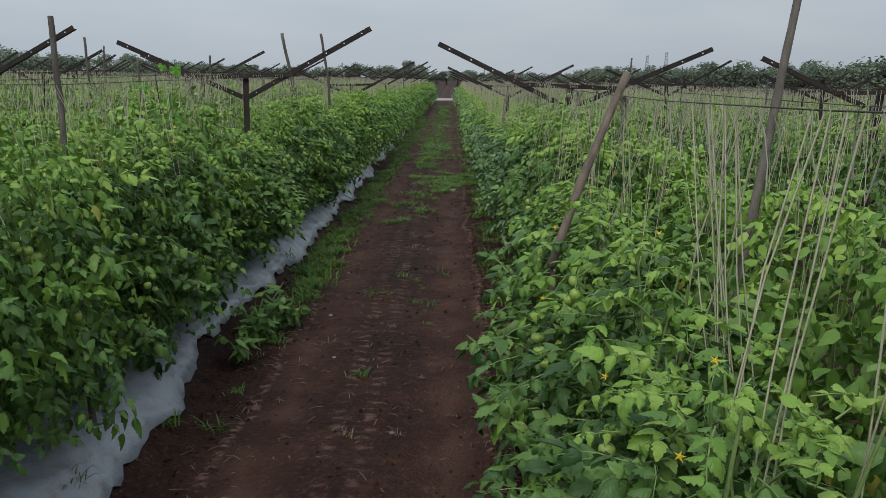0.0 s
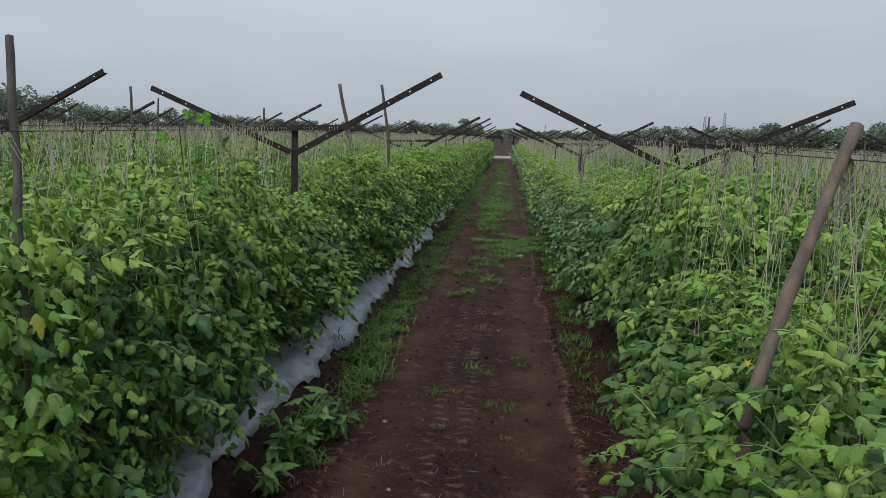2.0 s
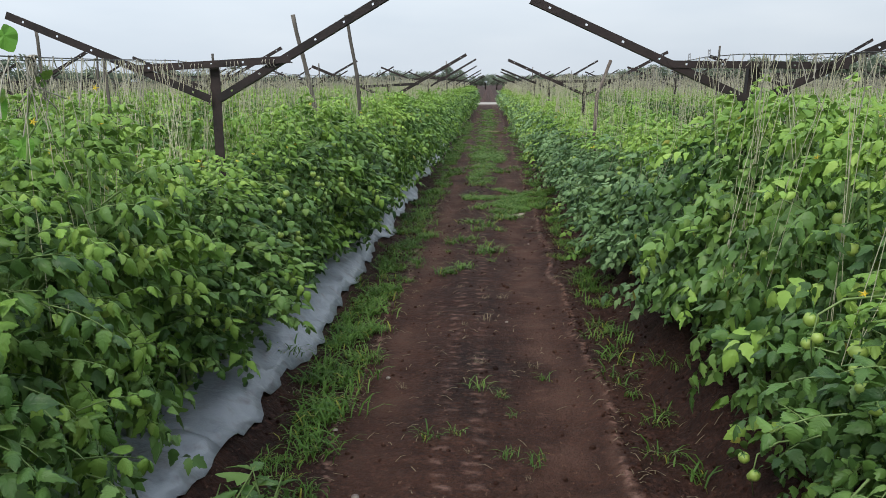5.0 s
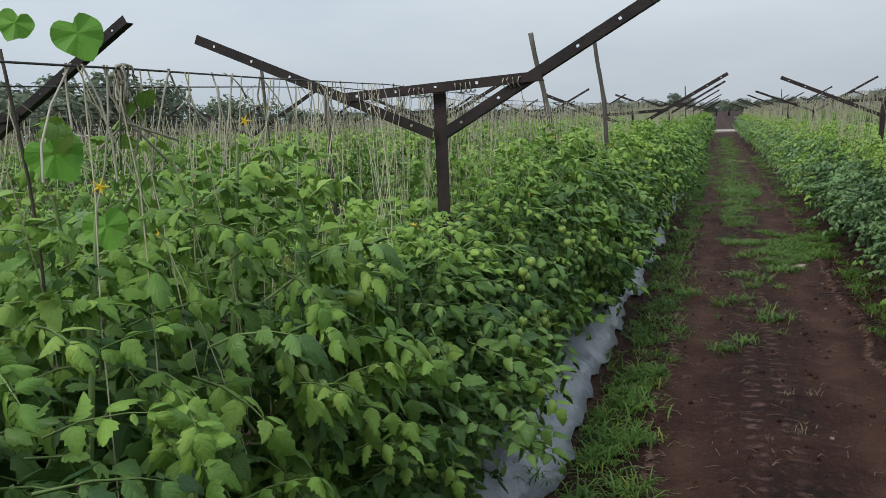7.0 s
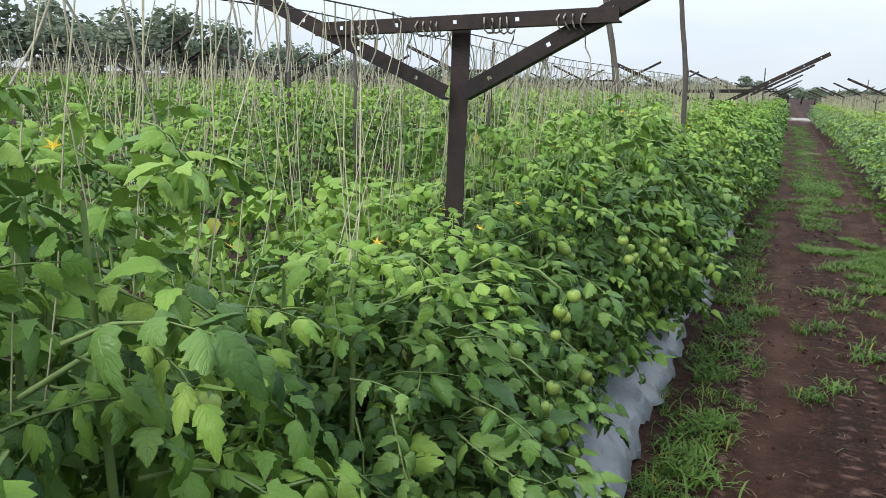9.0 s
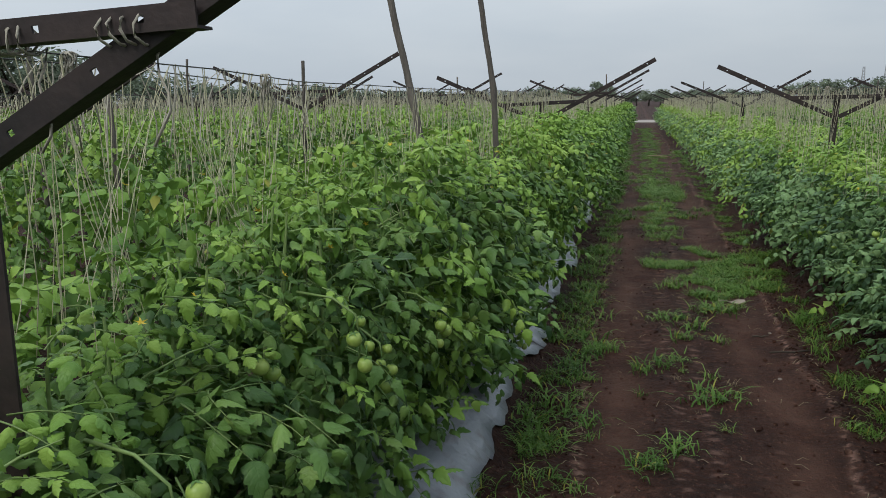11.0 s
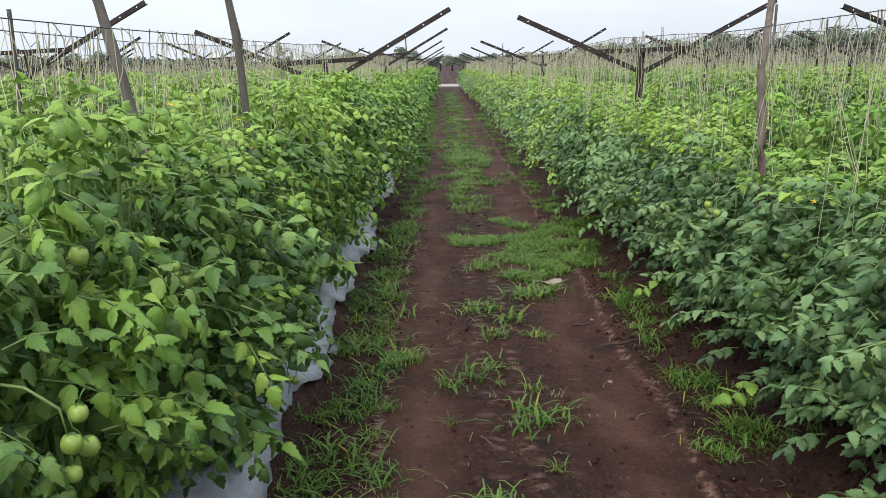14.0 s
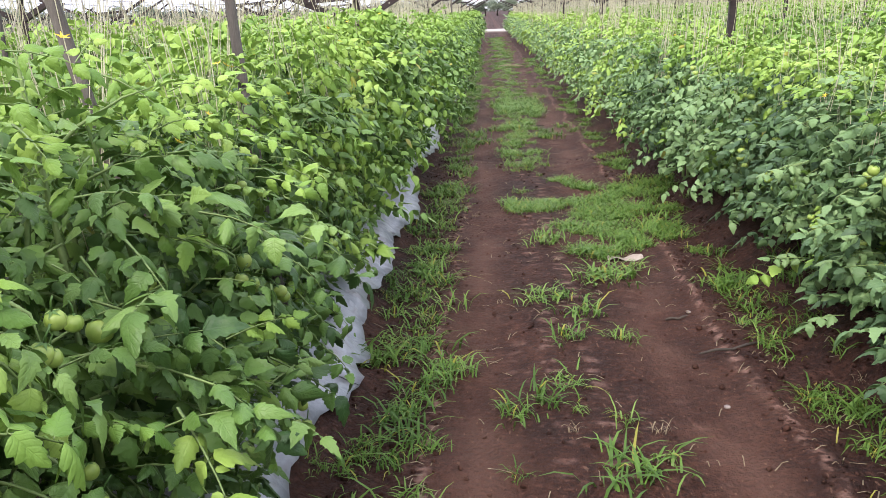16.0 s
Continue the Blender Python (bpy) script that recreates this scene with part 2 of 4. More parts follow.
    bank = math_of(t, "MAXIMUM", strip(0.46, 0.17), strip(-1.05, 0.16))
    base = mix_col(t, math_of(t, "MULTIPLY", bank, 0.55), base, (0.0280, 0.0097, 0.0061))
    rim = math_of(t, "MULTIPLY", math_of(t, "MAXIMUM", strip(0.285, 0.03), strip(-0.93, 0.03)), ramp(t, crumbs, [(0.48, (0, 0, 0)), (0.60, (1, 1, 1))]))
    base = mix_col(t, math_of(t, "MULTIPLY", rim, 0.7), base, (0.2576, 0.1523, 0.1194))
    base = mix_col(t, math_of(t, "MULTIPLY", ramp(t, noise_of(t, 38.0, 4.0), [(0.54, (0, 0, 0)), (0.68, (1, 1, 1))]), 0.55), base, (0.0909, 0.0408, 0.0277))
    # dry straw flecks
    fleck = ramp(t, noise_of(t, 75.0, 1.0, (1.0, 0.35, 1.0)), [(0.70, (0, 0, 0)), (0.74, (1, 1, 1))])
    base = mix_col(t, math_of(t, "MULTIPLY", fleck, 0.45), base, (0.1817, 0.1044, 0.0681))
    t.links.new(base, bsdf.inputs["Base Color"])
    bsdf.inputs["Roughness"].default_value = 0.82
    bsdf.inputs["Specular IOR Level"].default_value = 0.25
    h = math_of(t, "ADD", math_of(t, "MULTIPLY", mid, 0.45), math_of(t, "ADD", math_of(t, "MULTIPLY", crumbs, 0.3), math_of(t, "MULTIPLY", fine, 0.5)))
    bump_of(t, bsdf, h, 0.9, 0.045)
    return m


SOIL = soil_material()


def mulch_material():
    m, t, bsdf = nodes_of("silver_mulch_film")
    n = noise_of(t, 4.0, 5.0)
    dirt = ramp(t, noise_of(t, 13.0, 6.0), [(0.52, (0, 0, 0)), (0.74, (1, 1, 1))])
    col = ramp(t, n, [(0.3, (0.24, 0.26, 0.29)), (0.7, (0.40, 0.42, 0.46))])
    t.links.new(mix_col(t, math_of(t, "MULTIPLY", dirt, 0.55), col, (0.16, 0.12, 0.10)), bsdf.inputs["Base Color"])
    bsdf.inputs["Roughness"].default_value = 0.3
    bsdf.inputs["Metallic"].default_value = 0.0
    bump_of(t, bsdf, noise_of(t, 16.0, 5.0), 0.55, 0.03)
    return m


MULCH = mulch_material()

# ---- shape helpers ----
def part(name, bm, material, parent=None, label=""):
    me = bpy.data.meshes.new(name)
    bm.to_mesh(me)
    bm.free()
    me.materials.append(material)
    ob = new(name, me)
    ob.parent = parent
    if label:
        ob["label"] = label
    return ob


def shared(name, me, parent, m=None):
    ob = new(name, me)
    ob.parent = parent
    if m is not None:
        ob.matrix_basis = m
    return ob


def mesh_of(name, verts, faces, material, smooth=False):
    """A mesh out of an n x 3 array and triangles or quads as an m x 3 or m x 4 array."""
    verts = np.asarray(verts, dtype=np.float32)
    faces = np.asarray(faces, dtype=np.int32)
    me = bpy.data.meshes.new(name)
    k = faces.shape[1]
    me.vertices.add(len(verts))
    me.vertices.foreach_set("co", verts.ravel())
    me.loops.add(faces.size)
    me.loops.foreach_set("vertex_index", faces.ravel())
    me.polygons.add(len(faces))
    me.polygons.foreach_set("loop_start", np.arange(0, faces.size, k, dtype=np.int32))
    if smooth:
        me.polygons.foreach_set("use_smooth", np.ones(len(faces), dtype=bool))
    me.update(calc_edges=True)
    me.validate()
    me.materials.append(material)
    return me


def add_box(bm, m, sx, sy, sz):
    """A box of that size round the origin of m."""
    vs = [bm.verts.new(m @ Vector((x * sx / 2, y * sy / 2, z * sz / 2))) for x in (-1, 1) for y in (-1, 1) for z in (-1, 1)]
    for f in ((0, 1, 3, 2), (4, 6, 7, 5), (0, 4, 5, 1), (2, 3, 7, 6), (0, 2, 6, 4), (1, 5, 7, 3)):
        bm.faces.new([vs[i] for i in f])


def add_tube(bm, points, radii, sides=8, cap=True):
    rings = []
    n = len(points)
    for i, p in enumerate(points):
        p = Vector(p)
        d = Vector(points[min(i + 1, n - 1)]) - Vector(points[max(i - 1, 0)])
        q = d.to_track_quat("Z", "Y")
        rings.append([bm.verts.new(p + q @ Vector((radii[i] * math.cos(2 * math.pi * s / sides), radii[i] * math.sin(2 * math.pi * s / sides), 0))) for s in range(sides)])
    for a, b in zip(rings, rings[1:]):
        for s in range(sides):
            f = bm.faces.new((a[s], a[(s + 1) % sides], b[(s + 1) % sides], b[s]))
            f.smooth = True
    if cap:
        bm.faces.new(rings[0][::-1])
        bm.faces.new(rings[-1])


def tube_arrays(p0, p1, radius, bow=None, segs=2):
    """Many three-sided cords at once: arrays of end points, n x 3. bow: n x 3 offsets at the middle."""
    n = len(p0)
    ts = np.linspace(0, 1, segs + 1)
    pts = p0[:, None, :] * (1 - ts)[None, :, None] + p1[:, None, :] * ts[None, :, None]
    if bow is not None:
        pts = pts + bow[:, None, :] * (4 * ts * (1 - ts))[None, :, None]
    ang = np.array([0, 2.094, 4.189])
    ring = np.stack([np.cos(ang), np.sin(ang), 0 * ang], 1) * radius
    v = (pts[:, :, None, :] + ring[None, None, :, :]).reshape(-1, 3)
    f = []
    for s in range(segs):
        for k in range(3):
            a, b = s * 3 + k, s * 3 + (k + 1) % 3
            f.append((a, b, b + 3, a + 3))
    f = np.array(f)
    faces = (f[None] + (np.arange(n) * 3 * (segs + 1))[:, None, None]).reshape(-1, 4)
    return v, faces


def scatter(template, mats):
    """Copies of a template (verts, faces) at n x 4 x 4 matrices, as one pair of arrays."""
    v, f = template
    mats = np.asarray(mats)
    out = np.einsum("nij,vj->nvi", mats[:, :3, :3], v) + mats[:, None, :3, 3]
    faces = f[None] + (np.arange(len(mats)) * len(v))[:, None, None]
    return out.reshape(-1, 3), faces.reshape(-1, f.shape[1])


def join_arrays(pairs):
    vs, fs, off = [], [], 0
    for v, f in pairs:
        vs.append(v)
        fs.append(f + off)
        off += len(v)
    return np.concatenate(vs), np.concatenate(fs)


# ---- plan ----
PATH_X = -0.33                       # middle of the walked path
BED_L = [-1.64 - 2.54 * i for i in range(8)]
BED_R = [1.02 + 2.58 * i for i in range(8)]
FRAME_Y = [6.32 + 6.7 * i for i in range(9)]
FIELD_END = 58.0


def wob(x, y, s=1.0, seed=0.0):
    return noise.noise(Vector((x * s, y * s, seed)))


def ground_h(x, y):
    """The height of the soil: a nearly flat path with shallow wheel lanes, raised beds at both sides."""
    d = x - PATH_X
    u = (d + 1.3) % 2.58 - 1.3 if abs(d) > 1.3 else d
    a = abs(u)
    bed = min(max((a - 0.84) / 0.30, 0.0), 1.0)
    z = 0.16 * bed * bed * (3 - 2 * bed)
    if abs(d) < 1.4 and y < 40:
        for c, w, deep in ((-0.42, 0.17, 0.022), (0.38, 0.20, 0.028)):
            z -= deep * math.exp(-((d - c) / w) ** 2)
        z += 0.020 * math.exp(-((d - 0.62) / 0.05) ** 2)
        z += 0.018 * wob(x, y, 2.2) + 0.012 * wob(x, y, 7.0, 3.0)
        rough = min(max((a - 0.55) / 0.2, 0.0), 1.0)
        z += rough * (0.022 * wob(x, y, 11.0, 5.0) + 0.012 * wob(x, y, 26.0, 7.0))
    return z


def build_ground():
    xs = sorted(set([-900, -400, -200, -100, -60] + [round(-45 + 1.29 * i, 3) for i in range(33)] + [round(-2.6 + 0.045 * i, 3) for i in range(105)]
                    + [round(2.4 + 1.29 * i, 3) for i in range(30)] + [60, 100, 200, 400, 900]))
    ys = sorted(set([-300, -60, -20, -6] + [round(-2 + 0.06 * i, 3) for i in range(300)] + [round(16.1 + 0.25 * i, 3) for i in range(120)] + [round(46.5 + 2 * i, 1) for i in range(20)] + [100, 150, 250, 500, 1200, 2500]))
    verts = np.array([(x, y, ground_h(x, y) if abs(x) < 46 and y < 70 else 0.0) for y in ys for x in xs])
    nx = len(xs)
    i = np.arange((len(ys) - 1) * (nx - 1))
    a = (i // (nx - 1)) * nx + i % (nx - 1)
    faces = np.stack([a, a + 1, a + nx + 1, a + nx], 1)
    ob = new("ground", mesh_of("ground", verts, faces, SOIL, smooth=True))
    tagged(ob, "dark reddish-brown trodden farm soil between crop beds", "ground", kind="structure")


build_ground()


def build_road():
    bm = bmesh.new()
    add_box(bm, pose(0, 63, 0.03), 400, 6, 0.06)
    tagged(part("road", bm, ROAD), "pale dirt road crossing beyond the end of the field", "road", kind="structure")


build_road()


def build_mulch(y0, y1):
    """A crinkled film over the shoulder of the bed beside the path, with a ragged lower edge."""
    ys = np.arange(y0, y1, 0.05)
    k = 11
    verts = []
    for y in ys:
        edge = -1.28 - 0.06 * math.exp(-((y - 4.4) / 0.9) ** 2) + 0.11 * wob(0.3, y, 1.3, 9) + 0.06 * wob(0.7, y, 4.1, 2) + 0.03 * wob(0.2, y, 9.0, 4)
        for j in range(k):
            x = edge - 0.055 * j
            lift = 0.015 + 0.035 * abs(wob(x, y, 6.0, 12)) + 0.016 * wob(x, y, 19.0, 14)
            verts.append((x, y + 0.02 * wob(x, y, 9, 1), ground_h(x, y) + max(lift, 0.008) + 0.004 * (y0 > 6)))
    i = np.arange((len(ys) - 1) * (k - 1))
    a = (i // (k - 1)) * k + i % (k - 1)
    ob = new("mulch_film", mesh_of("mulch_film", verts, np.stack([a, a + k, a + k + 1, a + 1], 1), MULCH, smooth=True))
    mod = ob.modifiers.new("thickness", "SOLIDIFY")
    mod.thickness = 0.002
    tagged(ob, "crinkled silver plastic mulch film with a torn muddy edge", "mulch film", group="mulch sheets along the bed")


for span in ((0.6, 5.25), (5.2, 10.05), (10.0, 24.0)):
    build_mulch(*span)

# ---- tomato leaves ----
def strip(f, a, b, flip):
    """Triangles between two rows of (vertex, place along the leaflet)."""
    i = j = 0
    while i < len(a) - 1 or j < len(b) - 1:
        step_a = j == len(b) - 1 or (i < len(a) - 1 and a[i + 1][1] <= b[j + 1][1])
        t = (a[i][0], a[i + 1][0], b[j][0]) if step_a else (a[i][0], b[j + 1][0], b[j][0])
        if len(set(t)) == 3:
            f.append(t[::-1] if flip else t)
        i, j = (i + 1, j) if step_a else (i, j + 1)


MID_ROW = {2: (0, 0.22, 0.45, 0.7, 1.0), 1: (0, 0.35, 0.7, 1.0), 0: (0, 0.45, 1.0)}
HALF_ROW = {2: (0.10, 0.30, 0.52, 0.76), 1: (), 0: ()}
# the edge, from base to tip: place along the leaflet, share of the full width
EDGE_ROW = {2: ((0.02, 0.36), (0.13, 0.88), (0.27, 1.06), (0.33, 0.80), (0.50, 0.96), (0.55, 0.66), (0.73, 0.66), (0.77, 0.42), (0.90, 0.24)),
            1: ((0.04, 0.5), (0.26, 1.04), (0.36, 0.76), (0.56, 0.86), (0.62, 0.55), (0.84, 0.34)),
            0: ((0.10, 0.75), (0.42, 1.0), (0.76, 0.5))}


def leaflet(length, width, level, rng, droop):
    """One leaflet along +x: toothed, folded along its midrib, puffed between the veins, its rim curled.
    Gives vertices, triangles and, for each vertex, how far along and how far out it lies."""
    fold, twist, curl = rng.uniform(-0.75, 0.45), rng.uniform(-0.5, 0.5), rng.uniform(-0.55, 0.15)
    sway = rng.uniform(-0.14, 0.14)
    v, uv, f = [], [], []

    def put(s, out, side, w):
        y = side * out * w * width / 2
        z = -droop * length * s * s + abs(y) * (fold + side * twist * s) + curl * abs(y) * out ** 3
        if 0.2 < out < 0.8:
            z += 0.07 * width
        v.append((length * (s - 0.10 * droop * s * s), y + sway * length * s * s, z))
        uv.append((s, out, 0.0))
        return len(v) - 1
    mid = [(put(s, 0, 0, 0), s) for s in MID_ROW[level]]
    for side in (1, -1):
        edge = [mid[0]]
        for s, w in EDGE_ROW[level]:
            s2 = s + rng.uniform(-0.025, 0.025) * (level > 0)
            edge.append((put(s2, 1.0, side, w * rng.uniform(0.88, 1.10)), s2))
        edge.append(mid[-1])
        if HALF_ROW[level]:
            half = [mid[0]] + [(put(s, 0.5, side, min(1.0, 3.4 * s + 0.3) * min(1.0, 1.45 * (1 - s) + 0.1)), s) for s in HALF_ROW[level]] + [mid[-1]]
            strip(f, mid, half, side < 0)
            strip(f, half, edge, side < 0)
        else:
            strip(f, mid, edge, side < 0)
    return np.array(v), np.array(f), np.array(uv)


def compound_leaf(length, level, pairs, rng, rib=True, size=1.0, small=0):
    """A tomato leaf along +x: an arching rib with pairs of hanging leaflets, one at its end and small ones between.
    Gives vertices, triangles and leaflet places."""
    sag, bend = rng.uniform(0.25, 0.65), rng.uniform(-0.10, 0.10)
    at = lambda s: np.array((length * s * (1 - 0.12 * sag * s), bend * length * s * s, 0.16 * length * s - sag * length * s * s))
    vs, fs, us, off = [], [], [], 0
    spots = [(0.28 + 0.58 * i / max(pairs - 1, 1), side, 1.0) for i in range(pairs) for side in (-1, 1)] + [(1.0, 0, 1.0)]
    spots += [(0.36 + 0.5 * rng.random(), rng.choice((-1, 1)), 0.34) for _ in range(small)]
    lines = [[at(q) for q in (0, 0.35, 0.7, 1.0)]]
    for s, side, k in spots:
        s = min(s + rng.uniform(-0.03, 0.03), 1.0)
        ln = length * size * k * (0.37 if side == 0 else 0.26 + 0.09 * math.sin(3.0 * s)) * rng.uniform(0.82, 1.15)
        v, f, uv = leaflet(ln, ln * rng.uniform(0.58, 0.76), level if k == 1.0 else 0, rng, rng.uniform(0.0, 0.95))
        yaw = side * rng.uniform(0.6, 1.5) + rng.uniform(-0.3, 0.3)
        pitch = rng.uniform(-0.25, 0.95) + (0.75 * sag if side == 0 else 0.0)
        m = np.array(Euler((rng.uniform(-0.65, 0.65), pitch, yaw)).to_matrix())
        root = at(s)
        base = root + 0.10 * ln / max(size, 0.1) * np.array((math.cos(yaw), math.sin(yaw), -0.1)) * (side != 0)
        if rib and side and k == 1.0:
            lines.append([root, base])
        vs.append(v @ m.T + base)
        fs.append(f + off)
        us.append(uv)
        off += len(v)
    if rib:
        for line in lines:
            thick = 0.0030 if len(line) > 2 else 0.0016
            ring = np.array([p + thick * (1.1 - 0.25 * i) * np.array((0, math.cos(a), math.sin(a))) for i, p in enumerate(line) for a in (0, 2.09, 4.19)])
            f = []
            for i in range(len(line) - 1):
                for k in range(3):
                    a, b = i * 3 + k, i * 3 + (k + 1) % 3
                    f += [(a, b, b + 3), (a, b + 3, a + 3)]
            vs.append(ring)
            fs.append(np.array(f) + off)
            us.append(np.tile((0.0, -1.0, 0.0), (len(ring), 1)))
            off += len(ring)
    return np.concatenate(vs), np.concatenate(fs), np.concatenate(us)


rng = random.Random(5)
FULL = [compound_leaf(0.178, 2, 3, rng, size=0.96, small=3) for _ in range(12)]
MIDDLE = [compound_leaf(0.172, 1, 3, rng, rib=False, size=0.98)[:2] for _ in range(6)]
SIMPLE = [compound_leaf(0.185, 0, 3, rng, rib=False, size=1.0)[:2] for _ in range(5)]
COARSE = [compound_leaf(0.21, 0, 2, rng, rib=False, size=1.05)[:2] for _ in range(5)]
DOT = [compound_leaf(0.28, 0, 1, rng, rib=False, size=1.2)[:2] for _ in range(4)]
SPECK = [compound_leaf(0.25, 0, 2, rng, rib=False, size=1.1)[:2] for _ in range(4)]


def leaf_mesh(template, material):
    """A leaf with a pale rib; each vertex knows how far along its leaflet and how far from the midrib it lies."""
    v, f, uv = template
    me = mesh_of("leaf", v, f, material, smooth=True)
    me.materials.append(STEM)
    layer = me.attributes.new("leaf_uv", "FLOAT_VECTOR", "POINT")
    layer.data.foreach_set("vector", uv.astype(np.float32).ravel())
    slots = (uv[f[:, 0], 1] < 0).astype(np.int32)
    me.polygons.foreach_set("material_index", slots)
    return me


LEAF_MESH = [leaf_mesh(p, LEAF) for p in FULL]
YOUNG_MESH = [leaf_mesh(p, YOUNG) for p in FULL]
MATTE_MESH = [leaf_mesh(p, MATTE) for p in FULL]


def leaf_places(rng, count, height=1.18, reach=0.22, low=0.17, fresh=0.12):
    """Poses of a plant's leaves round its stems, with how young each is; +x is the side that faces the path."""
    out = []
    for i in range(count):
        s = (i + rng.random()) / count
        z = low + (height - low) * s ** 0.9
        az = rng.uniform(-math.pi, math.pi)
        if rng.random() < 0.18:
            az = rng.uniform(-1.3, 1.3)
        wide = reach * (0.42 + 0.94 * math.sin(math.pi * min(max((z + 0.05) / height, 0), 1)) ** 0.8) * rng.uniform(0.1, 1.12)
        y = rng.uniform(-0.23, 0.23)
        tip = max(0.0, (z / height - 0.72) / 0.28)
        pitch = (rng.uniform(-32, 38) + 16 * (1 - z / height)) * (1 - tip) - tip * rng.uniform(-25, 55)
        m = Matrix.Translation((wide * math.cos(az), y + 0.5 * wide * math.sin(az), z)) @ Euler((rng.uniform(-0.7, 0.7), radians(pitch), az + rng.uniform(-0.9, 0.9))).to_matrix().to_4x4()
        k = rng.uniform(0.60, 1.12) * (1 - 0.35 * tip)
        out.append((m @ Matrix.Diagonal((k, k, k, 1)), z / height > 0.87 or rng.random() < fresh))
    return out


def stems_bm(rng, height):
    bm = bmesh.new()
    for i in range(4):
        a = rng.uniform(0, 6.28)
        x0, y0 = 0.03 * math.cos(a), 0.05 * math.sin(a)
        x1, y1 = x0 + rng.uniform(-0.14, 0.14), y0 + rng.uniform(-0.2, 0.2)
        pts = [(x0 + (x1 - x0) * s + 0.03 * math.sin(4 * s + i), y0 + (y1 - y0) * s, height * rng.uniform(0.98, 1.05) * s - 0.02) for s in (0, 0.33, 0.66, 1)]
        add_tube(bm, pts, [0.010, 0.008, 0.006, 0.003], 5, cap=False)
    for i in range(6):
        z, a, out = height * rng.uniform(0.25, 0.85), rng.uniform(-2.2, 2.2), rng.uniform(0.12, 0.24)
        y0, rise = rng.uniform(-0.18, 0.18), rng.uniform(0.05, 0.24)
        pts = [(out * s * math.cos(a), y0 + out * s * math.sin(a), z + rise * s + 0.03 * math.sin(3 * s)) for s in (0, 0.4, 0.75, 1)]
        add_tube(bm, pts, [0.0042, 0.0034, 0.0022, 0.0008], 5, cap=False)
    return bm


def fruit_mesh():
    bm = bmesh.new()
    bmesh.ops.create_uvsphere(bm, u_segments=10, v_segments=7, radius=0.022)
    for v in bm.verts:
        s = v.co.z / 0.022
        v.co.z *= 1.16
        v.co.x *= 1 - 0.10 * s
        v.co.y *= 1 - 0.10 * s
        if s > 0.85:
            v.co.z -= 0.005
    for f in bm.faces:
        f.smooth = True
    me = bpy.data.meshes.new("tomato")
    bm.to_mesh(me)
    bm.free()
    me.materials.append(FRUIT)
    return me


def star_mesh(name, material, points, inner, outer, up, stalk):
    bm = bmesh.new()
    c = bm.verts.new((0, 0, 0.002))
    ring = []
    for i in range(points * 2):
        a = math.pi * i / points
        r = inner if i % 2 else outer
        ring.append(bm.verts.new((r * math.cos(a), r * math.sin(a), 0 if i % 2 else up)))
    for i in range(points * 2):
        bm.faces.new((c, ring[i], ring[(i + 1) % (points * 2)]))
    if stalk:
        add_tube(bm, [(0, 0, 0), (0.004, 0, 0.02), (0.012, 0, 0.035)], [0.002, 0.002, 0.0025], 4)
    me = bpy.data.meshes.new(name)
    bm.to_mesh(me)
    bm.free()
    me.materials.append(material)
    return me


TOMATO = fruit_mesh()
CALYX_ME = star_mesh("calyx", CALYX, 5, 0.006, 0.020, -0.006, True)
FLOWER_ME = star_mesh("flower", PETAL, 5, 0.004, 0.013, 0.004, False)


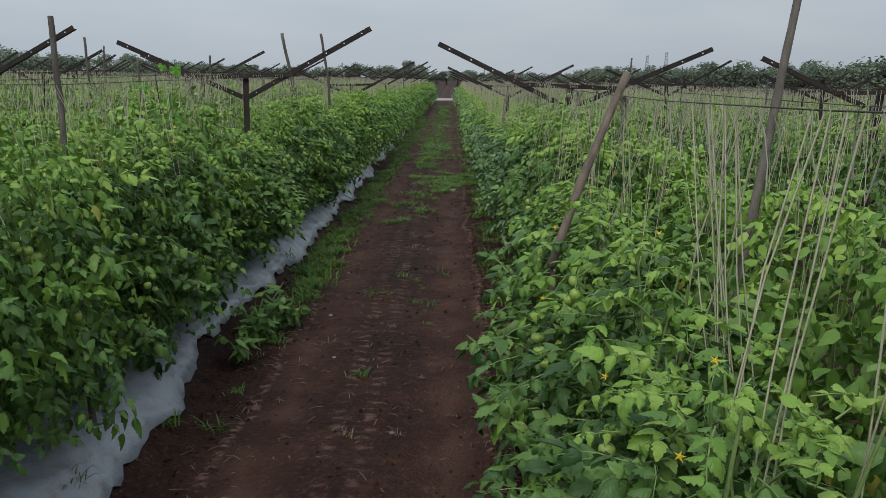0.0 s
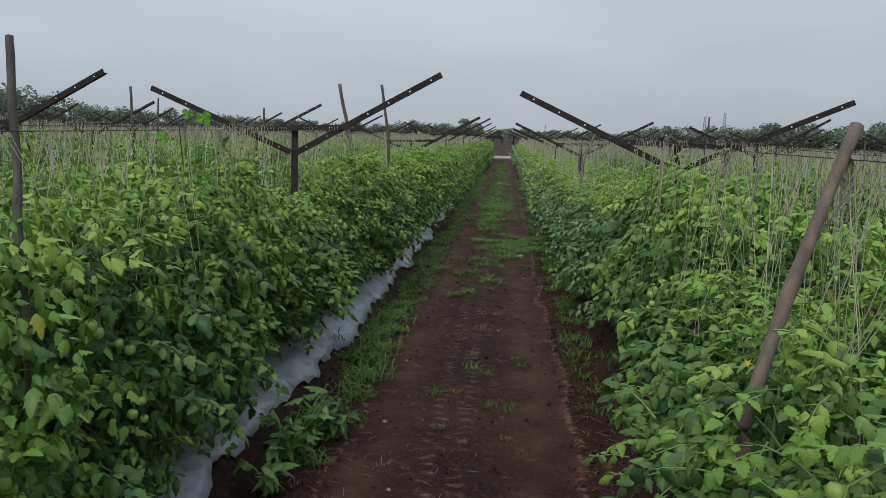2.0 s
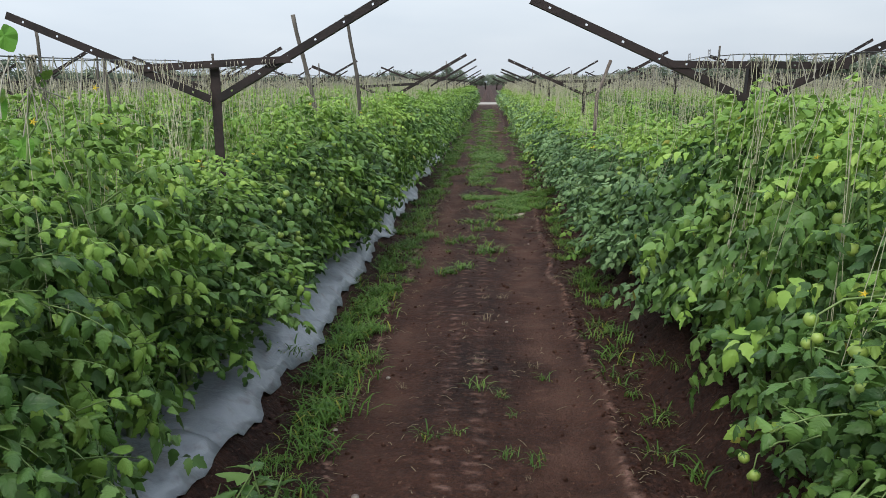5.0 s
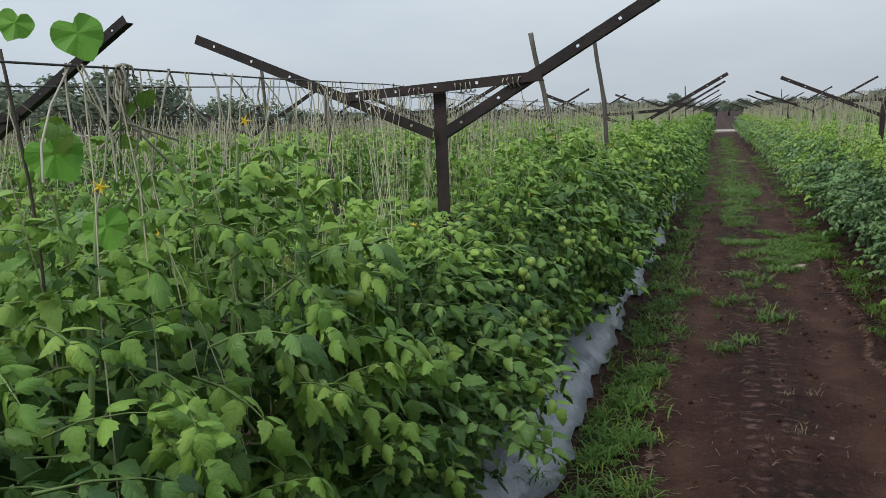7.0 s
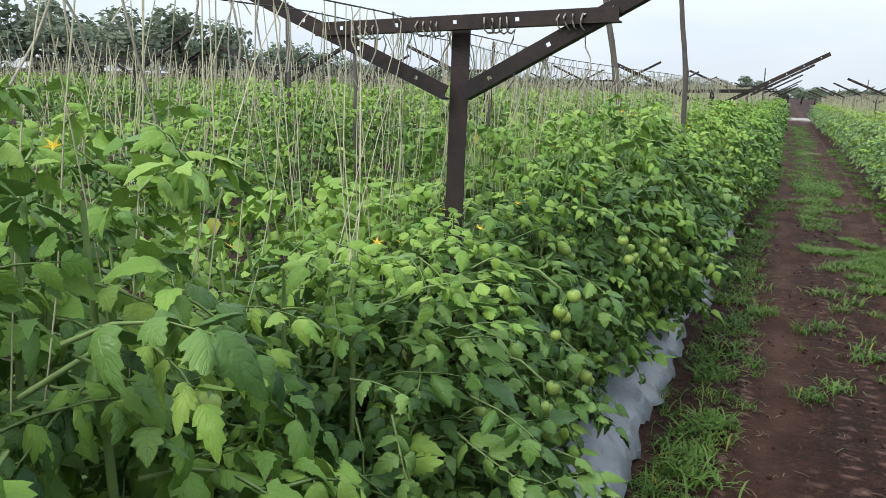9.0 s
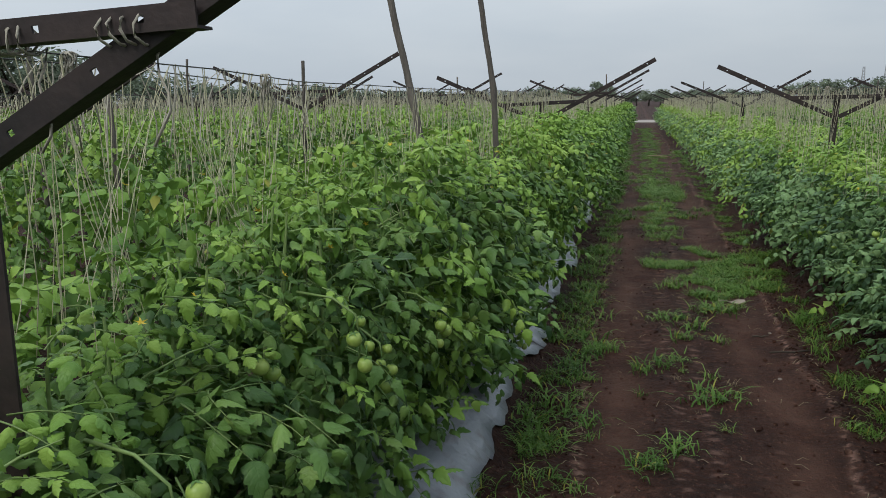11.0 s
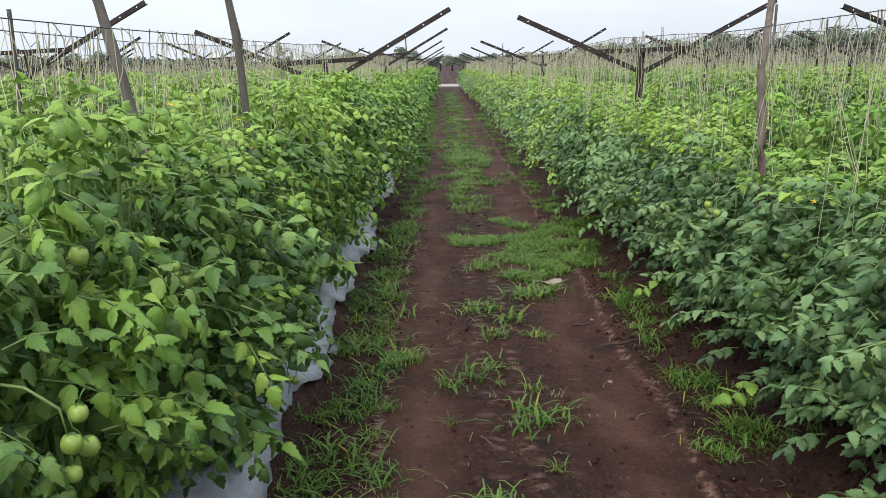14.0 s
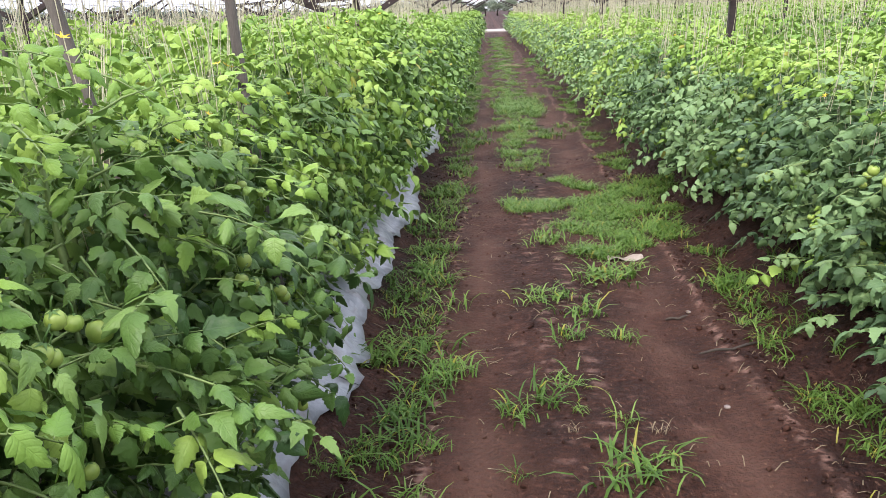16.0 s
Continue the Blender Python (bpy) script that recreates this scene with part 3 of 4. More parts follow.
def tomato_plant(seed, leaves, split, height=1.18, fruits=4, flowers=1, fresh=0.12, leaf_set=None, old=None):
    """A staked tomato plant. split: each leaf is a part of its own; else the leaves are one part."""
    rng = random.Random(seed)
    old = old or LEAF
    plant = new("tomato_plant")
    tagged(plant, "bushy green tomato plant with unripe fruit on its bed", "tomato plant", group="tomato plants in the rows beside the path")
    part("stem", stems_bm(rng, height * 0.97), STEM, plant)
    places = leaf_places(rng, leaves, height, low=rng.uniform(0.06, 0.24), fresh=fresh)
    if split:
        for m, young in places:
            k = rng.randrange(len(FULL))
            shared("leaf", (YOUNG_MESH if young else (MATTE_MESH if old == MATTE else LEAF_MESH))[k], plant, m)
        inner = leaf_places(rng, 84, height * 0.93, reach=0.13, low=0.08)
        v, f = join_arrays([scatter(MIDDLE[i], [np.array(m) for m, _ in inner[i::len(MIDDLE)]]) for i in range(len(MIDDLE))])
        shared("inner_foliage", mesh_of("inner_foliage", v, f, old, smooth=True), plant)["label"] = "dense dark inner leaves"
    else:
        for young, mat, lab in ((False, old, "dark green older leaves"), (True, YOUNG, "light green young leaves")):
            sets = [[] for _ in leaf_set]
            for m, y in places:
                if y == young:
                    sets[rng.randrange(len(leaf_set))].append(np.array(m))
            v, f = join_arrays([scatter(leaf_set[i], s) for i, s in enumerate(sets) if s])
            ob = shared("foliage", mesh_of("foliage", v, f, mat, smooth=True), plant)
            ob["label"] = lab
    for _ in range(fruits):
        x, y, z = rng.uniform(0.12, 0.21), rng.uniform(-0.2, 0.2), rng.uniform(0.25, 0.82) * height
        for j in range(rng.choice((1, 2, 3, 4))):
            k = rng.uniform(0.6, 0.95)
            m = Matrix.Translation((x + rng.uniform(-0.02, 0.02), y + 0.045 * j + rng.uniform(-0.01, 0.01), z - 0.035 * j)) @ Euler((rng.uniform(-0.3, 0.3), rng.uniform(-0.3, 0.3), rng.uniform(0, 6))).to_matrix().to_4x4() @ Matrix.Diagonal((k, k, k, 1))
            fruit = shared("tomato", TOMATO, plant, m)
            shared("calyx", CALYX_ME, fruit, Matrix.Translation((0, 0, 0.0215)))
    for _ in range(flowers):
        shared("flower", FLOWER_ME, plant, Matrix.Translation((rng.uniform(-0.05, 0.2), rng.uniform(-0.2, 0.2), height * rng.uniform(0.85, 1.04))) @ Euler((rng.uniform(-1, 1), rng.uniform(-0.2, 1.2), 0)).to_matrix().to_4x4())
    return plant


def fruit_truss(x, y, z, count, seed, big=1.0):
    """A hanging truss of unripe tomatoes on one arching stalk."""
    r = random.Random(seed)
    truss = new("tomato_truss")
    truss.location = (x, y, z)
    inward = -1 if x < 0 else 1
    bm = bmesh.new()
    line = [Vector((0.16 * inward, 0.03, 0.06)), Vector((0.06 * inward, 0.01, 0.055)), Vector((0, 0, 0.02)), Vector((-0.01 * inward, 0, -0.05)), Vector((0, 0.005, -0.11))]
    add_tube(bm, line, [0.0035, 0.003, 0.0028, 0.0024, 0.0016], 5)
    part("stalk", bm, STEM, truss)
    for j in range(count):
        k = big * r.uniform(0.6, 0.9)
        side = (-1) ** j
        m = Matrix.Translation((-0.015 * inward + r.uniform(-0.015, 0.015), side * r.uniform(0.016, 0.032), 0.0 - 0.030 * j)) @ Euler((r.uniform(-0.4, 0.4), r.uniform(-0.4, 0.4), r.uniform(0, 6))).to_matrix().to_4x4() @ Matrix.Diagonal((k, k, k * 0.92, 1))
        fruit = shared("tomato", TOMATO, truss, m)
        shared("calyx", CALYX_ME, fruit, Matrix.Translation((0, 0, 0.0215)))
    tagged(truss, "truss of pale green unripe tomatoes hanging among leaves", "tomatoes", group="trusses of unripe tomatoes")


def bed_height(x, y):
    """How tall the crop stands here, as a factor."""
    k = (1.07 if x > 0 or y < 10.3 else 1.0) + 0.08 * wob(x, y, 0.9, 21) + 0.06 * wob(x, y, 2.7, 22)
    if x > 0:
        k *= (0.90 if y < 2.8 else 0.84) if y < 4.4 else ((0.97 if y < 5.3 else 1.06) if y < 6.6 else 0.88 if y < 7.8 else (0.81 if y < 9.6 else 0.84))
    if x < 0 and y < 10.3:
        k *= (0.83 if x == -1.57 and y > 9.0 else 0.92) if y > 7.0 else (0.81 if y > 5.2 else 0.97)
    if x == -2.00 or (x == 1.34 and not 4.4 < y < 6.8) or 3 < abs(x) < 5:
        k *= 1.07
    return k


def plant_rows():
    r = random.Random(11)
    fine = [tomato_plant(100 + i, 134, True, fruits=2 + i % 2, flowers=2 + i % 2) for i in range(5)]
    pale = [tomato_plant(150 + i, 144, True, fruits=1 + i, flowers=1 + i % 2, fresh=0.72) for i in range(2)]
    rest = [tomato_plant(200 + i, 220, False, fruits=3, flowers=1, fresh=0.42, leaf_set=MIDDLE) for i in range(3)]
    back = [tomato_plant(220 + i, 185, False, fruits=1, flowers=1, fresh=0.4, leaf_set=SIMPLE) for i in range(3)]
    blue = [tomato_plant(250 + i, 140, True, fruits=3, flowers=i % 2, fresh=0.05, old=MATTE) for i in range(2)]
    dull = [tomato_plant(260 + i, 220, False, fruits=3, flowers=1, fresh=0.05, leaf_set=MIDDLE, old=MATTE) for i in range(3)]
    deep = [tomato_plant(270 + i, 225, False, fruits=3, flowers=1, fresh=0.14, leaf_set=MIDDLE) for i in range(3)]
    used = set()
    for x, side in ((-1.57, 1), (-2.00, -1), (0.87, -1), (1.34, 1)):
        y = 1.05 if x > 0 else 1.3
        while y < 14.0:
            pool = rest if x in (-1.57, 0.87) else back
            if x == -1.57 and 3.2 < y < 10.4:
                pool = pale if 4.0 < y < 5.3 else (fine + pale + pale if y > 7.9 else fine)
            elif x == -1.57 and y < 2.5:
                pool = deep
            if x == 0.87:
                pool = fine if y < 4.4 else (blue if 8.2 < y < 10.6 else (deep if y < 6.6 else dull))
            if y > 11.2 and x == -1.57:
                pool = back
            src = r.choice(pool)
            px = x + r.uniform(-0.07, 0.07) - (0.11 if x == 0.87 and y < 4.4 else 0.0) - (0.11 if x == 0.87 and y < 2.8 else 0.0)
            if x == -1.57 and (7.5 < y < 8.5 or 6.2 < y < 6.9 or 9.7 < y < 10.3):
                px -= 0.06
            if x == 0.87 and y > 7.6:
                px -= 0.07
            if x == -1.57 and 4.8 < y < 7.4:
                px -= 0.09 if y < 6.3 else 0.04
            k = bed_height(x, y)
            spin = (0 if side > 0 else 180) + r.uniform(-28, 28)
            m = pose(px, y + r.uniform(-0.05, 0.05), ground_h(px, y), 0, 0, spin) @ Matrix.Diagonal((r.uniform(0.95, 1.1), r.uniform(0.95, 1.1), k, 1))
            if src in used:
                copy_thing(src, m)
            else:
                used.add(src)
                src.matrix_basis = m
            y += 0.43
    for src in fine + pale + rest + back + blue + dull + deep:
        if src not in used:
            src.matrix_basis = pose(-1.92, 14.3, 0.16)


plant_rows()

for i, (tx, ty, tz, tn) in enumerate(((-1.34, 6.30, 0.97, 4), (-1.33, 6.16, 0.78, 5), (-1.36, 6.05, 0.60, 3), (-1.33, 6.55, 0.72, 3), (-1.35, 8.34, 0.97, 3), (-1.34, 8.33, 0.73, 3),
                                      (-1.29, 9.03, 0.84, 4), (-1.28, 9.16, 0.66, 3), (-1.27, 9.30, 0.32, 3), (-1.28, 9.92, 0.62, 2), (-1.30, 7.67, 0.88, 4), (-1.33, 7.05, 1.02, 4), (-1.33, 7.22, 0.90, 4), (-1.27, 3.72, 0.92, 3), (-1.28, 3.1, 0.75, 3),
                                      (0.47, 3.46, 0.80, 4), (0.46, 3.13, 0.90, 3), (0.50, 4.19, 0.96, 3), (0.45, 2.15, 1.02, 3), (0.50, 4.50, 0.45, 3), (0.57, 9.89, 0.82, 2), (0.57, 8.3, 0.7, 3))):
    fruit_truss(tx, ty, tz, tn, 500 + i)


def far_rows():
    """The crop further off: real leaves, joined bed by bed."""
    r = random.Random(31)

    def segment(templates, per_plant, height_low, keep=1.0):
        """Leaf poses of 2.15 m of bed, two rows of five plants."""
        mats = [[], []]
        for row in (-0.25, 0.25):
            for i in range(5):
                face = 1 if row > 0 else -1
                for m, young in leaf_places(r, per_plant, 1.18, reach=0.26, low=height_low, fresh=0.28):
                    mm = Matrix.Translation((row, 0.43 * i + r.uniform(-0.06, 0.06), 0.15)) @ Matrix.Rotation(0 if face > 0 else math.pi, 4, "Z") @ m
                    mats[1 if young else 0].append(np.array(mm))
        out = []
        for group in mats:
            sets = [[] for _ in templates]
            for m in group:
                sets[r.randrange(len(templates))].append(m)
            out.append(join_arrays([scatter(templates[i], s) for i, s in enumerate(sets) if s]))
        return out

    lod = {"near": [segment(SIMPLE, 72, 0.14) for _ in range(3)],
           "mid": [segment(COARSE, 44, 0.2) for _ in range(3)],
           "dim": [segment(SPECK, 32, 0.25) for _ in range(3)],
           "far": [segment(DOT, 11, 0.68) for _ in range(3)]}
    for x in BED_L + BED_R:
        main = x in (BED_L[0], BED_R[0])
        first = x in (BED_L[1], BED_R[1])
        y = 14.0 if main else max(2.5, abs(x) / 0.95 - 3.5)
        old, young = [], []
        while y < FIELD_END - 2:
            kind = "far"
            if main:
                kind = "near" if y < 20 else ("mid" if y < 36 else "dim")
            elif first:
                kind = "near" if y < 9 and x < 0 else ("mid" if y < 18 else ("dim" if y < 34 else "far"))
            elif x in (BED_L[2], BED_R[2]):
                kind = "mid" if y < 15 else ("dim" if y < 26 else "far")
            seg = r.choice(lod[kind])
            k = bed_height(x, y)
            flip = r.choice((1, -1))
            for store, (v, f) in zip((old, young), seg):
                w = v * np.array((flip, 1, k)) + np.array((x, y, 0))
                store.append((w, f if flip > 0 else f[:, ::-1]))
            y += 2.15
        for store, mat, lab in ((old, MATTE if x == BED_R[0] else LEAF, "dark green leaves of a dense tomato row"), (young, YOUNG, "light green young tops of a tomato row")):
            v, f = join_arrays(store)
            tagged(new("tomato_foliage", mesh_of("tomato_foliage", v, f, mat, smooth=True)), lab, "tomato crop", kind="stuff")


far_rows()

# ---- trellis frames ----
def angle_bar(bm, m, length, holes=True, w=0.038, t=0.004):
    """A steel angle along +x, its two flanges with punched holes."""
    n = max(2, int(length / 0.16))
    step = length / n
    for i in range(n):
        x = -length / 2 + step * (i + 0.5)
        hole = 0.011 if holes else 0.0
        a = (step - hole) / 2
        for s in (-1, 1):
            add_box(bm, m @ pose(x + s * (hole / 2 + a / 2), 0, 0), a, t, w)
        if holes:
            for s in (-1, 1):
                add_box(bm, m @ pose(x, 0, s * (w / 4 + 0.0025)), hole, t, w / 2 - 0.005)
    add_box(bm, m @ pose(0, w / 2 + t / 2, -w / 2 + t / 2), length, w, t)


def trellis_frame(name="steel_trellis", detail=True):
    """A steel post with two rising arms and a tie bar between them."""
    fr = new(name)
    bm = bmesh.new()
    add_box(bm, pose(0, 0.030, 0.80), 0.048, 0.006, 1.66)
    add_box(bm, pose(-0.021, 0.052, 0.80), 0.006, 0.040, 1.66)
    part("post", bm, STEEL, fr)
    for s, z1 in ((-1, 1.875), (1, 2.03)):
        x0, z0, x1 = 0.02, 1.46, 1.03
        ln = math.hypot(x1 - x0, z1 - z0)
        bm = bmesh.new()
        ang = math.degrees(math.atan2(z1 - z0, x1 - x0))
        m = pose(s * (x0 + x1) / 2, -0.004 if s > 0 else -0.009, (z0 + z1) / 2, 0, -ang * s, 0)
        angle_bar(bm, m, ln, holes=detail)
        part("arm", bm, STEEL, fr)
    bm = bmesh.new()
    angle_bar(bm, pose(0.0, -0.016, 1.63, 0, -3.0, 0), 0.80, holes=detail, w=0.034)
    part("tie_bar", bm, STEEL, fr)
    return tagged(fr, "dark rusted steel Y-shaped trellis frame standing in a crop bed", "trellis frame", group="trellis frames along the crop beds")


def build_frames():
    r = random.Random(3)
    src = trellis_frame()
    placed = False
    for x in BED_L[:7] + BED_R[:7]:
        for i, y in enumerate(FRAME_Y):
            if abs(x) > (y + 1.5) * 0.75:
                continue
            jit = 0.0 if abs(x) < 2 and i < 2 else 1.0
            rx = {(BED_R[0], 1): -0.08, (BED_R[0], 0): 0.03}.get((x, i), r.uniform(-0.06, 0.06) * jit)
            m = pose(x + rx, y + r.uniform(-0.2, 0.2) * jit, -0.02 + r.uniform(-0.04, 0.03) * jit, 0, r.uniform(-1.2, 1.2) * jit, r.uniform(-3, 3) * jit)
            if (x, i) == (BED_L[0], 0):
                m = pose(x - 0.012, y, -0.012)
            if (x, i) == (BED_R[0], 0):
                m = pose(x - 0.09, y + 0.06, -0.03, 0, 3.6, 2.0) @ Matrix.Diagonal((1.09, 1, 1, 1))
            if (x, i) == (BED_R[0], 1):
                m = pose(x - 0.08, y + 0.02, -0.09, 0, 2.0, -2.0)
            if (x, i) == (BED_L[1], 0):
                m = pose(x + 0.12, y, -0.06, 0, 0, 0)
            if (x, i) == (BED_L[0], 1):
                m = pose(x + 0.02, y - 0.02, -0.13, 0, 0.5, 0)
            if placed:
                copy_thing(src, m)
            else:
                src.matrix_basis = m
                placed = True


build_frames()

# ---- wires and twine ----
def wire_z(y, bed):
    s = ((y - FRAME_Y[0]) / 6.7) % 1.0
    return 1.635 - 0.055 * math.sin(math.pi * s) + 0.012 * wob(bed, y, 1.5, 40)


def wire_x(bed, k, y):
    dx = (0.20, -0.36) if bed < 0 else (-0.29, 0.32)
    if bed == BED_L[0] and k == 0:       # the inner cord slants out to the pole at 9.92 m
        a, b = min(max((y - 4.6) / 1.4, 0.0), 1.0), min(max((y - 8.2) / 1.6, 0.0), 1.0)
        return bed + 0.12 - 0.28 * a + 0.26 * b + 0.01 * wob(bed, y, 0.5, 41)
    return bed + dx[k] + 0.02 * wob(bed + k, y, 0.5, 41)


def build_wires():
    for bed in BED_L[:7] + BED_R[:7]:
        for k in range(2):
            y0 = -1.5 if abs(bed) < 2 else max(0.0, abs(bed) - 3)
            ys = np.arange(y0, FIELD_END - 3, 0.55 if abs(bed) < 5 else 1.3)
            bm = bmesh.new()
            add_tube(bm, [(wire_x(bed, k, y), y, wire_z(y, bed)) for y in ys], [0.0018] * len(ys), 5)
            tagged(part("trellis_wire", bm, WIRE), "thin dark sagging wire strung between trellis frames", "wire", group="wires along the crop beds")


build_wires()


def hanging_twine():
    """Pale cords from the wires down into the plants, with loose tails at the knots."""
    r = random.Random(77)
    near = []
    for bed in BED_L[:8] + BED_R[:8]:
        p0, p1, bow, q0, q1, qb = [], [], [], [], [], []
        for k in range(2):
            y = -0.5 if abs(bed) < 2 else max(1.0, abs(bed) - 3)
            while y < FIELD_END - 4:
                x, z = wire_x(bed, k, y), wire_z(y, bed)
                foot = (x + r.uniform(-0.16, 0.16), y + r.gauss(0, 0.14), r.uniform(0.78, 1.15) if -2 < bed < 0 and r.random() < 0.8 else r.uniform(0.55, 1.0))
                for _ in range(r.choice((2, 3, 4)) if (bed == BED_R[0] and y < 5.5) or (bed == BED_L[0] and 6.5 < y < 11) else r.choice((1, 2, 2, 3)) if abs(bed) < 2 else r.choice((1, 1, 2, 2))):
                    top = (x, y + r.uniform(-0.13, 0.13), z)
                    end = (foot[0] + r.gauss(0, 0.02), foot[1] + r.gauss(0, 0.03), foot[2])
                    b = (r.uniform(-0.03, 0.03), r.uniform(-0.03, 0.03), 0)
                    if abs(bed) < 2 and 2.0 < y < 12.5:
                        near.append((top, end, b))
                    else:
                        p0.append(top), p1.append(end), bow.append(b)
                for _ in range(r.choice((1, 2, 2, 3)) if abs(bed) < 2 else r.choice((0, 1, 1, 2))):
                    a = (x, y + r.uniform(-0.05, 0.05), z + 0.004)
                    q0.append(a)
                    q1.append((a[0] + r.uniform(-0.05, 0.05), a[1] + r.uniform(-0.08, 0.08), a[2] - r.uniform(0.03, 0.22)))
                    qb.append((r.uniform(-0.02, 0.02), r.uniform(-0.02, 0.02), r.uniform(-0.01, 0.015)))
                y += r.uniform(0.09, 0.22) if abs(bed) < 5 else r.uniform(0.2, 0.45)
        rad = 0.0026 if abs(bed) < 5 else 0.0032
        v, f = tube_arrays(np.array(p0), np.array(p1), rad, np.array(bow), segs=2 if abs(bed) < 5 else 1)
        tagged(new("twine", mesh_of("twine", v, f, TWINE)), "pale straw-coloured twine hanging from wires over the crop", "twine", kind="stuff")
        v, f = tube_arrays(np.array(q0), np.array(q1), 0.0020, np.array(qb), segs=3 if abs(bed) < 2 else 1)
        tagged(new("twine_tails", mesh_of("twine_tails", v, f, TWINE_OLD)), "frayed grey loose ends of twine knotted on a wire", "twine", kind="stuff")
    for i, (a, e, b) in enumerate(near):
        v, f = tube_arrays(np.array([a]), np.array([e]), 0.0013, np.array([b]), segs=4)
        v = v + np.repeat(np.array([[0.003 * math.sin(9.1 * j + i), 0.003 * math.cos(7.7 * j + i), 0] for j in range(5)]), 3, axis=0)
        if i < 230:
            ob = new("plant_twine", mesh_of("plant_twine", v, f, TWINE))
            tagged(ob, "pale jute twine tied to a wire to hold a tomato plant", "twine", group="twines tied to the wires beside the path")
        else:
            STRAY.append((v, f))
    if STRAY:
        v, f = join_arrays(STRAY)
        tagged(new("twine", mesh_of("twine", v, f, TWINE)), "pale straw-coloured twine hanging from wires over the crop", "twine", kind="stuff")


STRAY = []
hanging_twine()

# ---- stakes ----
def stake(points, radius, material, label, name="wooden_stake", knots=0, sides=9):
    """A pole through the points, thinner to its top, uneven, with nodes where it is bamboo."""
    pts, rad = [], []
    n = 24
    base = [Vector(p) for p in points]
    total = len(base) - 1
    for i in range(n + 1):
        s = i / n * total
        j = min(int(s), total - 1)
        p = base[j].lerp(base[j + 1], s - j)
        wv = 0.006 * wob(i * 0.31, points[0][0] * 3 + points[0][1], 1.0, 50)
        pts.append(p + Vector((wv, wv * 0.7, 0)))
        rr = radius * (1.08 - 0.22 * i / n) * (1 + 0.08 * wob(i * 0.8, points[0][0], 1.0, 51))
        if knots and i % knots == 0:
            rr *= 1.16
        rad.append(rr)
    bm = bmesh.new()
    add_tube(bm, pts, rad, sides)
    ob = part(name, bm, material)
    return tagged(ob, label, "stake", group="stakes in the crop beds")


def build_stakes():
    dark = "thin weathered grey-brown wooden stake standing in a crop bed"
    b = stake([(0.54, 2.74, 0.1), (0.45, 2.68, 0.72), (0.44, 2.68, 0.95), (0.55, 2.78, 1.27), (0.73, 2.93, 1.67)], 0.0180, BAMBOO,
              "leaning brown bamboo pole tied to the trellis wire", "bamboo_pole", knots=6, sides=12)
    stake([(1.02, 2.48, 0.1), (1.22, 2.76, 1.21), (1.34, 2.94, 1.70), (1.48, 3.12, 2.35)], 0.0175, WOOD, "tall slim weathered wooden pole leaning in a bed", knots=7)
    stake([(-1.44, 2.84, 0.1), (-1.48, 2.88, 1.07), (-1.56, 2.99, 1.84)], 0.0135, WOOD, dark)
    stake([(-1.60, 9.5, 0.1), (-1.83, 9.5, 1.26), (-2.01, 9.5, 2.12)], 0.021, WOOD, "grey weathered pole standing in the tomato row", knots=8)
    stake([(-1.43, 9.92, 0.1), (-1.49, 9.92, 1.0), (-1.52, 9.92, 1.6), (-1.61, 9.92, 2.15)], 0.018, WOOD, "slim bent grey pole standing in the tomato row", knots=8)
    stake([(0.86, 10.0, 0.1), (0.70, 9.75, 1.05), (0.74, 9.92, 1.42), (0.90, 10.26, 1.72)], 0.018, BAMBOO, "leaning weathered bamboo stake standing in a crop bed", knots=6)
    stake([(4.05, 18.0, 0.1), (4.1, 18.03, 2.19)], 0.022, WOOD, dark)
    stake([(-4.45, 9.75, 0.1), (-4.51, 9.75, 2.03)], 0.018, WOOD, dark)
    stake([(-3.72, 9.5, 0.1), (-3.77, 9.52, 1.79)], 0.018, WOOD, dark)
    r = random.Random(8)
    for bed in BED_L[:6] + BED_R[:6]:
        for y in np.arange(13.5, 48, 6.6):
            if r.random() < 0.75 and abs(bed) < y * 0.6 and not (abs(bed) < 2 and y < 22):
                x = bed + r.uniform(-0.45, 0.45)
                yy = y + r.uniform(-1.5, 2.5)
                lean = r.uniform(-0.1, 0.1)
                stake([(x, yy, 0.1), (x + lean, yy, r.uniform(1.75, 2.15))], 0.018, WOOD, dark, sides=6)


build_stakes()


def twine_hank(x, y, z, seed):
    """A knotted bunch of spare twine hung over the wire."""
    r = random.Random(seed)
    bm = bmesh.new()
    for _ in range(7):
        w, h = r.uniform(0.008, 0.022), r.uniform(0.03, 0.09)
        a, ox = r.uniform(0, 3.14), r.uniform(-0.01, 0.01)
        pts = [(ox + w * math.sin(t) * math.cos(a), w * math.sin(t) * math.sin(a) + 0.004 * math.sin(3 * t), -h / 2 + h / 2 * math.cos(t) + 0.006) for t in np.linspace(0.05, 6.2, 13)]
        add_tube(bm, pts, [0.0022] * 13, 4)
    for _ in range(5):
        pts = [(0, 0, 0), (r.uniform(-0.03, 0.03), r.uniform(-0.03, 0.03), -0.08), (r.uniform(-0.06, 0.06), r.uniform(-0.06, 0.06), -r.uniform(0.1, 0.2))]
        add_tube(bm, pts, [0.002] * 3, 4)
    ob = part("twine_hank", bm, TWINE_OLD)
    ob.location = (x, y, z)
    tagged(ob, "knotted hank of frayed grey twine hung on the wire", "twine", group="hanks of twine on the wires")


